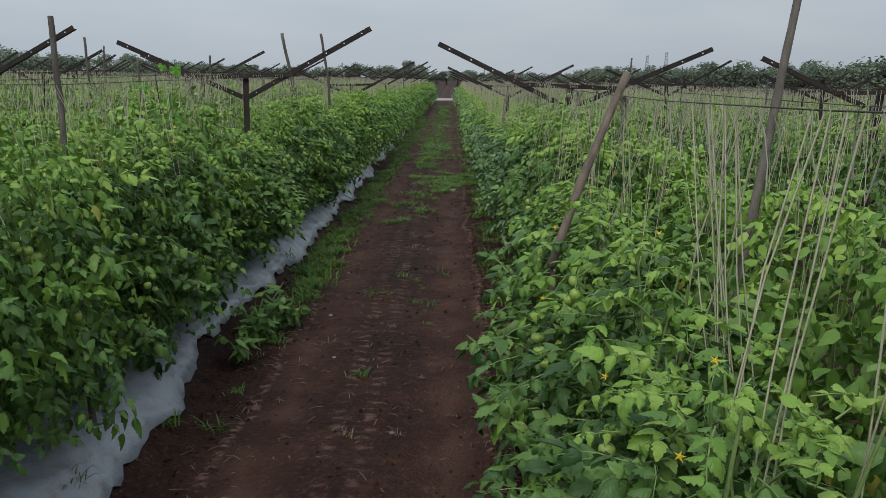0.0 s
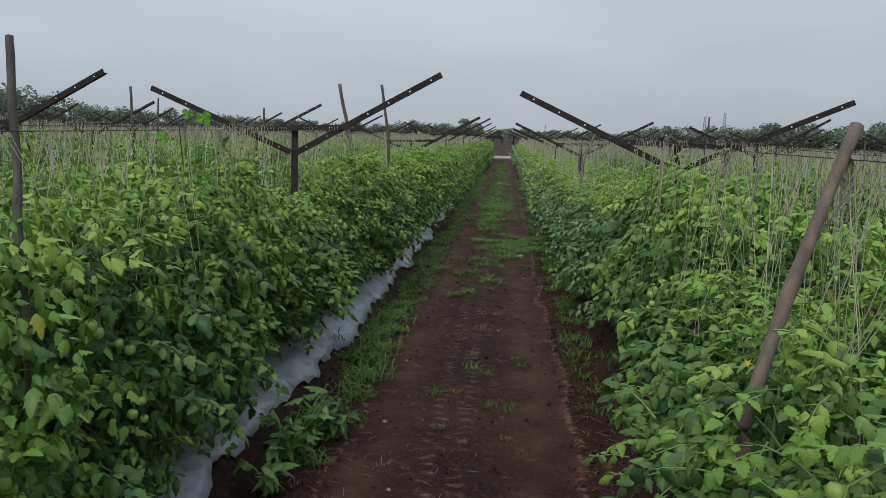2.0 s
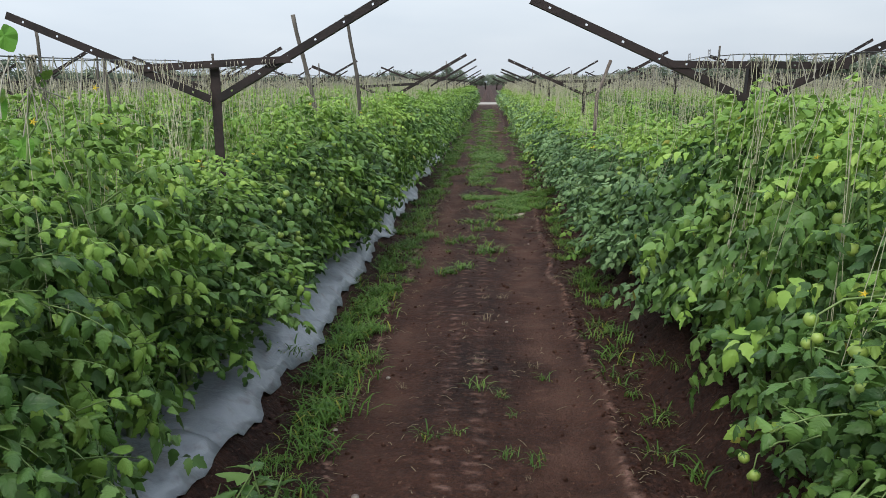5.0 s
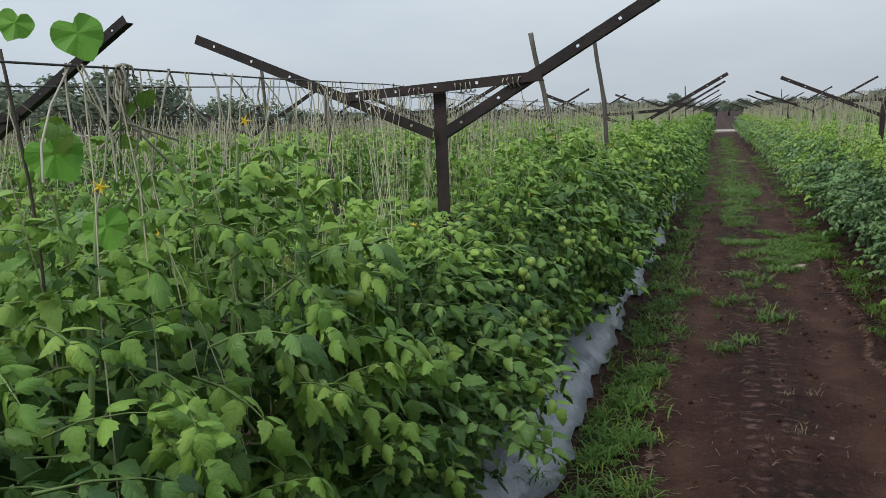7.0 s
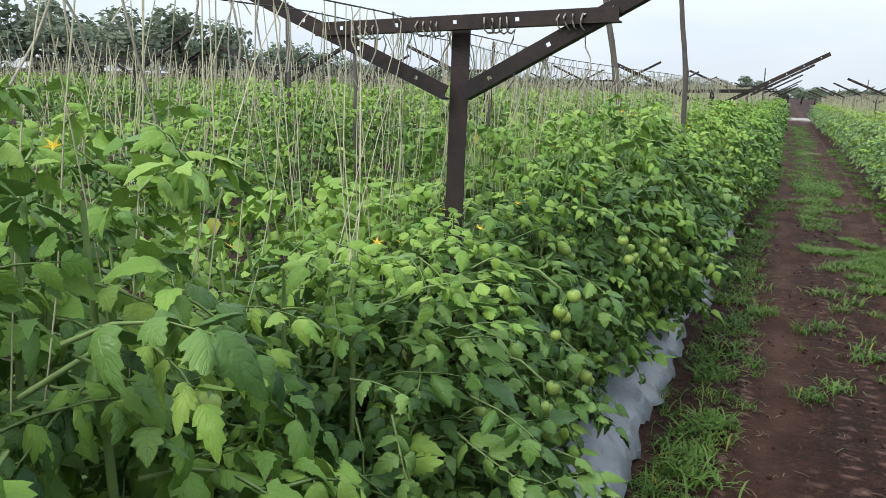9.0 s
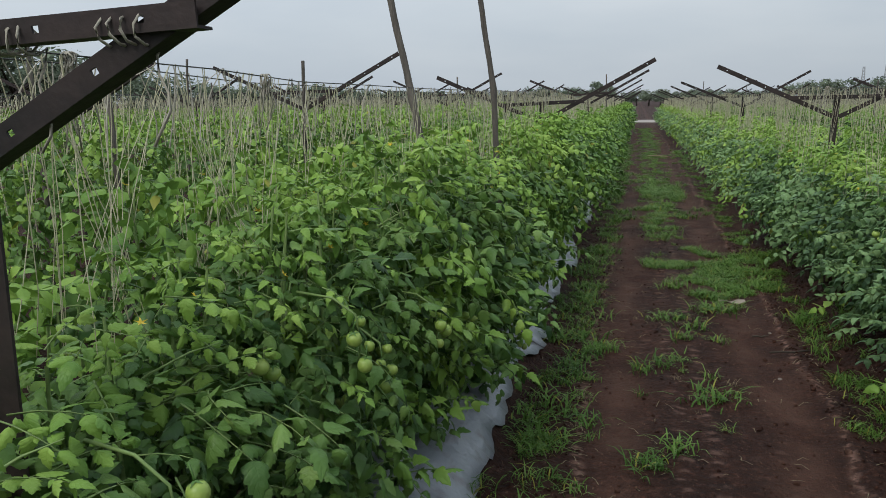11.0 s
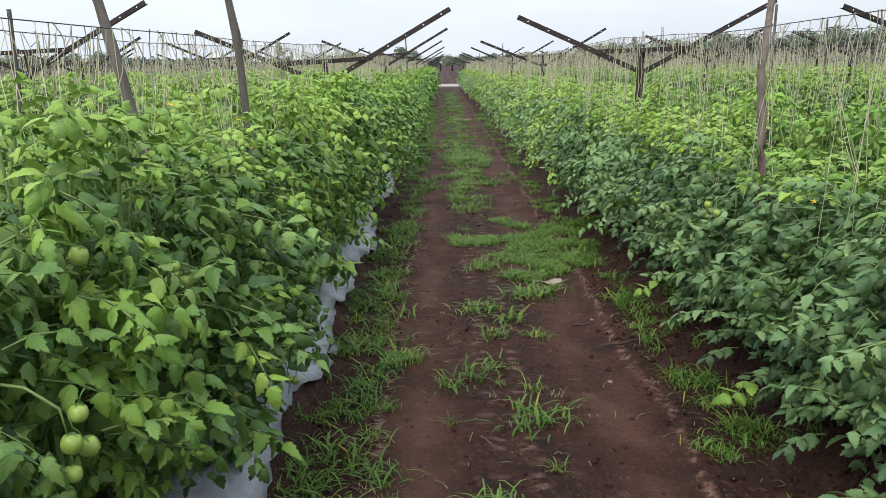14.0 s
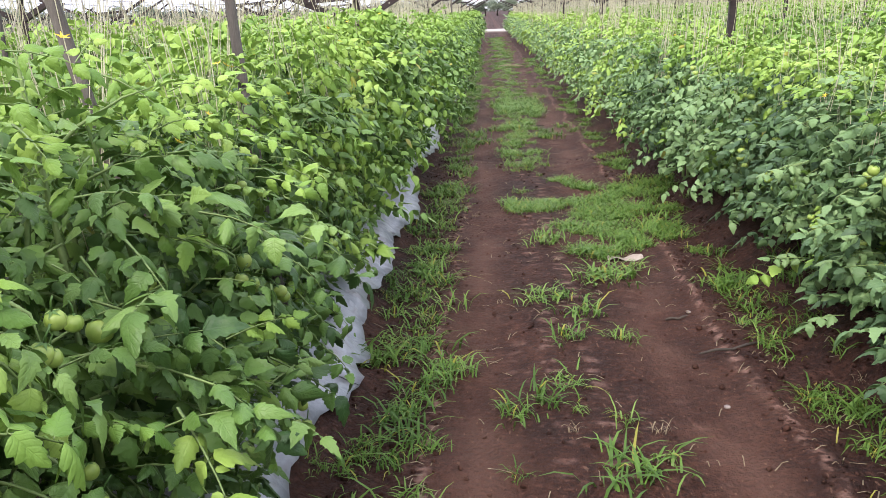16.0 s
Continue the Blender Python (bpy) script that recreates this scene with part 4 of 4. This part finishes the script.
for hy, hs in ((4.52, 1), (7.6, 4), (10.9, 6), (6.75, 7)):
    twine_hank(wire_x(BED_L[0], 0, hy), hy, wire_z(hy, BED_L[0]), hs)
for hy, hs in ((2.96, 11), (4.1, 12), (7.4, 13), (12.2, 14)):
    twine_hank(wire_x(BED_R[0], 0, hy), hy, wire_z(hy, BED_R[0]), hs)


def twine_wrap(bed, dx, seed):
    """Old twine wound round a tie bar, one end hanging loose."""
    r = random.Random(seed)
    y, z = 6.32 - 0.003, 1.612 + 0.052 * dx
    pts = []
    for i in range(34):
        a = i * 0.75
        k = r.uniform(0.95, 1.12)
        pts.append((bed + dx + 0.0022 * i + r.uniform(-0.004, 0.004), y + 0.024 * k * math.cos(a), z - 0.002 + 0.019 * k * math.sin(a)))
    x, yy, zz = pts[-1]
    for i in range(1, 7):
        pts.append((x + 0.012 * math.sin(1.3 * i + seed), yy - 0.004 * i, zz - 0.024 * i))
    bm = bmesh.new()
    add_tube(bm, pts, [0.0022] * len(pts), 4)
    tagged(part("twine_wrap", bm, TWINE_OLD), "old grey twine wound round a steel tie bar", "twine", group="twine wraps on the tie bars")


for i, (b, dx) in enumerate(((BED_L[0], -0.30), (BED_L[0], -0.12), (BED_L[0], 0.06), (BED_L[0], 0.24), (BED_R[0], -0.26), (BED_R[0], -0.05), (BED_R[0], 0.2))):
    twine_wrap(b + (0.03 if b > 0 else 0.0), dx, i)

# ---- weeds, grass and litter on the path ----
def tuft_mesh(seed, blades, height, spread, wide=0.006):
    r = random.Random(seed)
    vs, fs = [], []
    for _ in range(blades):
        a = r.uniform(0, 6.283)
        x0, y0 = r.gauss(0, spread * 0.35), r.gauss(0, spread * 0.35)
        h = height * r.uniform(0.45, 1.1)
        out = h * r.uniform(0.35, 1.35)
        d = np.array((math.cos(a), math.sin(a), 0))
        side = np.array((-math.sin(a), math.cos(a), 0)) * wide * r.uniform(0.6, 1.2)
        o = len(vs)
        for i, s in enumerate((0, 0.35, 0.7, 1.0)):
            c = np.array((x0, y0, -0.01)) + d * out * s ** 1.6 + np.array((0, 0, h * (s - 0.55 * s ** 3)))
            w = (0.7, 1.0, 0.7, 0.0)[i]
            if i == 3:
                vs.append(c)
            else:
                vs += [c - side * w, c + side * w]
        fs += [(o, o + 1, o + 3), (o, o + 3, o + 2), (o + 2, o + 3, o + 5), (o + 2, o + 5, o + 4), (o + 4, o + 5, o + 6)]
    return np.array(vs), np.array(fs)


TUFTS = [tuft_mesh(i, 44, 0.125, 0.15, 0.0048) for i in range(4)]
SPARSE = [tuft_mesh(20 + i, 22, 0.115, 0.09, 0.0036) for i in range(3)]
DRY = [tuft_mesh(40 + i, 14, 0.13, 0.10, 0.0035) for i in range(3)]
TUFT_ME = [mesh_of("grass_tuft", *t, GRASS) for t in TUFTS]
SPARSE_ME = [mesh_of("grass_tuft", *t, GRASS) for t in SPARSE]
DRY_ME = [mesh_of("dry_grass_tuft", *t, STRAW) for t in DRY]


def put_tuft(me, name, x, y, k, r, label, sink=0.0):
    ob = new(name, me)
    ob.matrix_basis = pose(x, y, ground_h(x, y) - sink, 0, 0, r.uniform(0, 360)) @ Matrix.Diagonal((k, k, k * r.uniform(0.8, 1.15), 1))
    tagged(ob, label, "grass", group="grass tufts on the path")


def build_grass():
    r = random.Random(14)
    green = "bright green grass tuft growing from the trodden soil"
    spots = [(-0.38, 3.95, 1.0, 1), (-0.40, 5.70, 0.7, 1), (-0.14, 5.72, 0.7, 1), (-0.07, 4.94, 0.55, 1), (-0.30, 5.35, 0.9, 2), (-0.12, 5.42, 0.8, 1), (-0.28, 6.15, 0.8, 2), (0.0, 6.27, 0.7, 1),
             (-0.47, 8.62, 1.0, 3), (-0.31, 9.05, 0.7, 1), (-0.39, 9.45, 1.0, 3), (-0.66, 9.50, 0.7, 1), (-0.58, 10.2, 1.0, 3), (-0.37, 10.3, 0.9, 3), (-0.47, 10.8, 1.0, 3), (-0.24, 11.3, 1.1, 4), (-0.33, 9.78, 0.8, 2),
             (-0.36, 11.7, 0.9, 3), (0.42, 9.65, 1.0, 2), (0.47, 10.0, 1.1, 2), (0.45, 10.3, 1.0, 2), (0.56, 11.0, 1.2, 3), (0.41, 5.87, 0.9, 2), (0.62, 6.3, 0.9, 2), (0.42, 7.9, 1.0, 2), (0.50, 8.6, 0.9, 2), (0.40, 7.2, 0.6, 1),
             (-0.49, 16.4, 1.2, 5), (-0.12, 16.3, 1.2, 5), (-0.34, 14.2, 0.9, 2), (0.5, 9.2, 0.9, 2), (-1.0, 3.6, 0.7, 1), (-1.15, 3.09, 0.9, 2), (-1.2, 2.57, 1.0, 2), (0.52, 4.4, 0.5, 1)]
    for x, y, k, n in spots:
        for _ in range(n):
            pool = TUFT_ME if n > 2 else SPARSE_ME
            put_tuft(r.choice(pool), "grass_tuft", x + r.gauss(0, 0.045 * n), y + r.gauss(0, 0.06 * n), k * r.uniform(0.7, 1.1), r, green)
    y = 4.6
    while y < 13.5:
        dens = 0.4 if y < 5.4 else 1.0
        if r.random() < dens * (0.6 + 0.8 * wob(0, y, 1.2, 60)):
            put_tuft(r.choice(TUFT_ME + SPARSE_ME), "grass_tuft", -1.07 + r.gauss(0, 0.08), y, r.uniform(0.55, 1.15), r, green)
        y += r.uniform(0.02, 0.07)
    for _ in range(46):
        yy = r.uniform(5.0, 12.2)
        put_tuft(r.choice(SPARSE_ME), "grass_tuft", r.gauss(0.50, 0.07), yy, r.uniform(0.6, 1.35), r, "thin drooping grass tuft on the loose soil bank")
    for _ in range(70):
        x = r.choice((r.gauss(-0.42, 0.16), r.gauss(-0.42, 0.16), r.gauss(0.48, 0.12), r.gauss(-1.05, 0.12)))
        put_tuft(r.choice(DRY_ME), "dry_grass_tuft", x, r.uniform(2.4, 13.5), r.uniform(0.22, 0.55), r, "withered straw-coloured grass tuft on bare soil")
    # the wide patch across the path, and the green further on
    mats = [[] for _ in TUFTS]
    def drop(x, y, k):
        mats[r.randrange(len(TUFTS))].append(np.array(pose(x, y, ground_h(x, y), 0, 0, r.uniform(0, 360)) @ Matrix.Diagonal((k, k, k, 1))))
    for _ in range(560):
        a, d = r.uniform(0, 6.283), math.sqrt(r.random())
        x, y = 0.12 + 0.72 * d * math.cos(a), 12.75 + 1.15 * d * math.sin(a)
        if wob(x, y, 2.6, 66) > -0.05 + 0.5 * (d - 0.55):
            drop(x, y, r.uniform(0.5, 0.85))
    for _ in range(190):
        y = r.uniform(4.3, 10.5)
        x = r.gauss(-1.09, 0.08)
        if wob(x, y, 3.2, 61) > 0.02:
            drop(x, y, r.uniform(0.4, 0.95))
    for _ in range(60):
        y = r.uniform(7.6, 11.5)
        if wob(1.0, y, 2.0, 62) > -0.1:
            drop(r.gauss(0.52, 0.09), y, r.uniform(0.4, 0.8))
    for _ in range(90):
        drop(r.uniform(-0.62, 0.0), r.gauss(18.9, 0.5), r.uniform(0.7, 1.2))
    for _ in range(60):
        drop(r.gauss(-0.4, 0.12), r.uniform(14.0, 17.5), r.uniform(0.5, 0.9))
    for _ in range(300):
        drop(r.gauss(-0.33, 0.22), 19.5 + 30 * r.random() ** 1.3, r.uniform(0.6, 1.0))
    for _ in range(200):
        drop(r.gauss(-1.02, 0.08), r.uniform(13.3, 34), r.uniform(0.6, 1.0))
    for _ in range(120):
        drop(r.gauss(0.45, 0.08), r.uniform(11.5, 30), r.uniform(0.5, 0.9))
    v, f = join_arrays([scatter(TUFTS[i], s) for i, s in enumerate(mats)])
    tagged(new("grass", mesh_of("grass", v, f, GRASS)), "low bright green grass covering parts of the path", "grass", kind="stuff")


build_grass()


def build_litter():
    """Straw bits, crumbs of soil and pale chips lying on the path."""
    r = random.Random(23)
    p0, p1 = [], []
    for _ in range(900):
        x = r.choice((r.gauss(-0.4, 0.25), r.uniform(-1.15, 0.55), r.gauss(0.42, 0.14), r.gauss(-1.0, 0.12)))
        y = r.uniform(2.0, 15.0)
        z = ground_h(x, y) + 0.006
        a, ln = r.uniform(0, 6.283), r.uniform(0.015, 0.075)
        p0.append((x, y, z))
        p1.append((x + ln * math.cos(a), y + ln * math.sin(a), ground_h(x + ln * math.cos(a), y + ln * math.sin(a)) + 0.008))
    for _ in range(420):
        x = r.choice((r.gauss(0.32, 0.03), r.gauss(0.45, 0.1), r.gauss(-0.94, 0.03)))
        y = r.uniform(2.0, 14.0)
        a, ln = r.gauss(0.3, 0.6), r.uniform(0.012, 0.06)
        e = (x + ln * math.cos(a), y + ln * math.sin(a))
        p0.append((x, y, ground_h(x, y) + 0.006))
        p1.append((e[0], e[1], ground_h(*e) + 0.008))
    v, f = tube_arrays(np.array(p0), np.array(p1), 0.0022, np.array([(0, 0, r.uniform(0, 0.012)) for _ in p0]))
    tagged(new("straw_litter", mesh_of("straw_litter", v, f, STRAW)), "scattered bits of dry straw on the soil", "straw", kind="stuff")
    ico = bmesh.new()
    bmesh.ops.create_icosphere(ico, subdivisions=1, radius=1.0)
    iv = np.array([v.co[:] for v in ico.verts])
    tri = np.array([[v.index for v in f.verts] for f in ico.faces])
    ico.free()
    mats = []
    for _ in range(4200):
        x = r.choice((r.uniform(-1.25, -0.9), r.uniform(0.25, 0.68), r.uniform(0.25, 0.68), r.uniform(-1.1, 0.5)))
        y = r.uniform(2.0, 15.0)
        k = r.uniform(0.003, 0.011) * (1.6 if r.random() < 0.1 else 1.0)
        mats.append(np.array(pose(x, y, ground_h(x, y) + k * 0.3, r.uniform(0, 360), r.uniform(0, 360), 0) @ Matrix.Diagonal((k * r.uniform(0.7, 1.4), k, k * r.uniform(0.5, 0.9), 1))))
    v, f = scatter((iv, tri), mats)
    tagged(new("soil_clods", mesh_of("soil_clods", v, f, SOIL)), "loose crumbs and clods of brown soil", "soil", kind="stuff")
    for i, (x, y, k) in enumerate(((-0.77, 5.06, 0.016), (-0.62, 4.2, 0.012), (-0.80, 6.3, 0.013), (-0.15, 7.3, 0.012), (0.12, 9.9, 0.012), (-0.95, 5.6, 0.012), (0.2, 10.8, 0.012), (-0.2, 3.2, 0.012))):
        bm = bmesh.new()
        bmesh.ops.create_icosphere(bm, subdivisions=2, radius=k)
        for vv in bm.verts:
            vv.co *= 1 + 0.25 * wob(vv.co.x * 60, vv.co.y * 60 + i, 1.0, vv.co.z * 60)
            vv.co.z *= 0.6
        ob = part("stone", bm, STONE)
        ob.location = (x, y, ground_h(x, y) + k * 0.3)
        tagged(ob, "small pale stone lying on the trodden soil", "stone", group="stones on the path")
    bm = bmesh.new()
    rows = [[bm.verts.new((0.05 * (i - 2), 0.035 * (j - 1) + 0.01 * math.sin(i * 2.1), 0.012 + 0.012 * math.sin(i * 1.7 + j))) for i in range(5)] for j in range(3)]
    for j in range(2):
        for i in range(4):
            bm.faces.new((rows[j][i], rows[j][i + 1], rows[j + 1][i + 1], rows[j + 1][i]))
    ob = part("litter_scrap", bm, CHIP)
    ob.modifiers.new("thickness", "SOLIDIFY").thickness = 0.003
    ob.location = (0.05, 11.66, ground_h(0.05, 11.66))
    tagged(ob, "crumpled pale scrap of dry husk lying beside grass", "litter")
    # dark tubes laid on the soil to stand in for its cracks
    for x, y, a, ln in ((0.26, 10.33, 20, 0.30), (0.14, 10.75, 15, 0.12), (-0.85, 13.6, 80, 0.25), (-0.2, 16.9, 5, 0.3)):
        bm = bmesh.new()
        d = Vector((math.cos(radians(a)), math.sin(radians(a)), 0))
        add_tube(bm, [d * (ln * (s - 0.5)) + Vector((0, 0.012 * math.sin(9 * s), 0.004)) for s in (0, 0.25, 0.5, 0.75, 1)], [0.004, 0.006, 0.005, 0.006, 0.003], 6)
        ob = part("twig", bm, BARK)
        ob.location = (x, y, ground_h(x, y) + 0.003)
        tagged(ob, "thin dark tube standing in for a crack in the trodden soil", "twig")
    bm = bmesh.new()
    add_tube(bm, [(-0.3, 0, 0.02), (-0.1, 0.05, 0.05), (0.15, 0.03, 0.04), (0.35, 0.0, 0.02)], [0.02, 0.03, 0.028, 0.012], 6)
    ob = part("straw_stalk", bm, STRAW)
    ob.location = (-0.2, 27.3, ground_h(-0.2, 27.3))
    tagged(ob, "dry yellow straw stalk lying across the path", "straw")


build_litter()


def oval_leaf(length, width, r, bend=0.3):
    return leaflet(length, width, 1, r, bend)[:2]


def weed_plant(x, y, height, stems, seed, label):
    """A broad-leaved weed: several branching stems, each with simple leaves."""
    r = random.Random(seed)
    w = new("weed_plant")
    w.location = (x, y, ground_h(x, y))
    bm = bmesh.new()
    leaves = []
    for _ in range(stems):
        a, lean = r.uniform(0, 6.283), r.uniform(0.15, 0.8)
        h = height * r.uniform(0.6, 1.1)
        tip = Vector((lean * h * math.cos(a), lean * h * math.sin(a), h))
        add_tube(bm, [(0, 0, -0.01), tip * 0.5 + Vector((0, 0, 0.03)), tip], [0.006, 0.004, 0.002], 5, cap=False)
        for i in range(9):
            s = r.uniform(0.2, 1.0)
            p = tip * s
            m = Matrix.Translation(p) @ Euler((r.uniform(-0.4, 0.4), r.uniform(-0.5, 0.6), r.uniform(0, 6.28))).to_matrix().to_4x4()
            leaves.append((m, r.uniform(0.8, 1.3)))
    part("stem", bm, STEM, w)
    base = mesh_of("leaf", *oval_leaf(0.085, 0.042, r), LEAF)
    for m, k in leaves:
        shared("leaf", base, w, m @ Matrix.Diagonal((k, k, k, 1)))
    return tagged(w, label, "weed")


weed_plant(-1.16, 4.45, 0.34, 9, 1, "bushy dark green broad-leaved weed beside the mulch film")
weed_plant(-1.02, 4.75, 0.22, 6, 2, "low broad-leaved weed at the edge of the path")
weed_plant(-1.12, 4.05, 0.20, 5, 3, "low broad-leaved weed at the edge of the path")
weed_plant(0.34, 3.75, 0.30, 4, 4, "straggling green weed leaning out from the tomato row")


def climbing_vine():
    """A bean vine that twists up a twine beside the path, with a few heart-shaped leaves turned to face the camera."""
    v = new("climbing_vine")
    v.location = (-1.66, 4.46, 0.2)
    bm = bmesh.new()
    pts = [(0.012 * math.cos(9 * s) - 0.03 * s, 0.012 * math.sin(9 * s), 1.43 * s) for s in np.linspace(0, 1, 30)]
    add_tube(bm, pts, [0.0028] * 30, 5)
    part("stem", bm, BARK, v)
    facing = Vector((0.66, -0.70, 0.25)).normalized()

    def heart(k, place, tilt):
        b = bmesh.new()
        n = 26
        c = b.verts.new((0.010 * k, 0, 0.0))
        ring = []
        for i in range(n):
            a = 2 * math.pi * i / n - math.pi
            lobe = 1.0 - 0.55 * math.exp(-(abs(abs(a) - math.pi) / 0.35) ** 2) + 0.35 * math.exp(-(a / 0.30) ** 2) + 0.10 * math.exp(-((abs(a) - 1.9) / 0.5) ** 2)
            rr = k * 0.036 * lobe
            ring.append(b.verts.new((0.010 * k + rr * math.cos(a), rr * math.sin(a), -0.25 * abs(rr * math.sin(a)) + 0.004 * math.sin(5 * a))))
        for i in range(n):
            b.faces.new((c, ring[i], ring[(i + 1) % n]))
        o = part("leaf", b, VINE, v, "bright green heart-shaped leaf")
        down = Vector((0.25 * tilt, 0.25 * tilt, -1)).normalized()
        z = facing
        x = (down - z * down.dot(z)).normalized()
        y = z.cross(x)
        o.matrix_basis = Matrix.Translation(place) @ Matrix((x, y, z)).transposed().to_4x4()
    heart(1.0, (0.06, 0.055, 1.46), 1.0)
    heart(0.66, (0.01, -0.005, 1.47), -1.2)
    heart(1.1, (0.03, 0.01, 1.28), 1.5)
    heart(0.8, (-0.09, -0.05, 1.36), -0.5)
    heart(0.9, (0.08, 0.05, 1.16), 0.6)
    tagged(v, "twining bean vine with heart-shaped leaves climbing a twine", "vine")


climbing_vine()

# ---- distance ----
def tree(name, seed, height, width, label):
    """A broad tree: trunk with limbs, and a crown of many leaf sprays in uneven lobes."""
    r = random.Random(seed)
    t = new(name)
    bm = bmesh.new()
    add_tube(bm, [(0, 0, -0.1), (0.1, 0.05, height * 0.25), (0, 0.1, height * 0.5)], [height * 0.035, height * 0.025, height * 0.015], 7)
    lobes = []
    for i in range(9):
        a = r.uniform(0, 6.283)
        d = width * 0.5 * math.sqrt(r.random())
        c = Vector((d * math.cos(a), d * math.sin(a), height * r.uniform(0.35, 0.84)))
        lobes.append((c, height * r.uniform(0.14, 0.24)))
        add_tube(bm, [(0, 0.1, height * 0.35), c * 0.6 + Vector((0, 0, height * 0.12)), c], [height * 0.012, height * 0.008, height * 0.003], 5, cap=False)
    part("trunk", bm, BARK, t)
    vs, fs = [], []
    for c, rad in lobes:
        for _ in range(130):
            u = Vector((r.gauss(0, 1), r.gauss(0, 1), r.gauss(0, 0.75))).normalized() * rad * r.uniform(0.55, 1.12)
            p = c + u
            q = (u + Vector((r.gauss(0, 0.5), r.gauss(0, 0.5), r.gauss(0.3, 0.5))) * rad).to_track_quat("Z", "Y").to_matrix() @ Euler((0, 0, r.uniform(0, 6.28))).to_matrix()
            k = height * r.uniform(0.018, 0.042)
            o = len(vs)
            for dx, dy, dz in ((-1, -0.5, 0), (0.1, -0.8, 0.15), (1, 0.1, -0.2), (0.0, 0.7, 0.1)):
                vs.append(p + q @ Vector((dx * k, dy * k, dz * k)))
            fs.append((o, o + 1, o + 2, o + 3))
    ob = shared("crown", mesh_of("crown", np.array(vs), np.array(fs), HAZED_CROWN), t)
    return tagged(t, label, "tree", group="trees round the field")


def build_trees():
    r = random.Random(41)
    lab = "broad tree, its green paled for haze, in the woodland beyond the field"
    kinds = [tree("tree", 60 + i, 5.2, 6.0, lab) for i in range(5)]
    spots = []
    for y in np.arange(8, 150, 2.5):
        spots.append((-40 + r.uniform(-3, 3), y, r.uniform(0.82, 1.1) if y < 50 else (r.uniform(0.74, 0.95) if y < 64 else r.uniform(0.54, 0.72))))
    for x in np.arange(-60, 34, 2.8):
        k = r.uniform(0.66, 0.84)
        if -24 < x < -9:
            k = r.uniform(0.95, 1.2)
        spots.append((x, 205 + r.uniform(-10, 10), k * 1.0))
    for x in np.arange(-70, 60, 6):
        spots.append((x, 235 + r.uniform(-10, 10), r.uniform(0.7, 0.85)))
    for i in np.arange(0, 1, 0.022):
        spots.append((26 + 30 * i + r.uniform(-2, 2), 150 - 80 * i + r.uniform(-4, 4), r.uniform(0.58, 0.92) + (r.uniform(0.0, 0.25) if i > 0.42 else 0.0) + (r.uniform(0.0, 0.25) if i > 0.7 else 0.0)))
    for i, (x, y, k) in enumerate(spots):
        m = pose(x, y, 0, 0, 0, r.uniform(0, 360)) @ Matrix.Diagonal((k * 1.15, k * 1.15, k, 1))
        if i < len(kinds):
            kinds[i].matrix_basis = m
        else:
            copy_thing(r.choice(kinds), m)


build_trees()


def lattice_tower(x, y, height):
    t = new("lattice_tower")
    t.location = (x, y, 0)
    w = 1.1
    for sx in (-1, 1):
        for sy in (-1, 1):
            bm = bmesh.new()
            add_tube(bm, [(sx * w, sy * w, 0), (sx * w * 0.35, sy * w * 0.35, height)], [0.16, 0.10], 5)
            part("leg", bm, GALV, t)
    bm = bmesh.new()
    n = 12
    for i in range(n):
        s0, s1 = i / n, (i + 1) / n
        w0, w1 = w * (1 - 0.65 * s0), w * (1 - 0.65 * s1)
        for a, b in (((-1, -1), (1, -1)), ((1, -1), (1, 1)), ((1, 1), (-1, 1)), ((-1, 1), (-1, -1))):
            add_tube(bm, [(a[0] * w0, a[1] * w0, height * s0), (b[0] * w1, b[1] * w1, height * s1)], [0.07, 0.07], 4)
    part("bracing", bm, GALV, t)
    return tagged(t, "slender grey steel lattice tower far beyond the field", "tower", group="towers on the skyline")


lattice_tower(104, 430, 16.5)
lattice_tower(114, 430, 18.5)
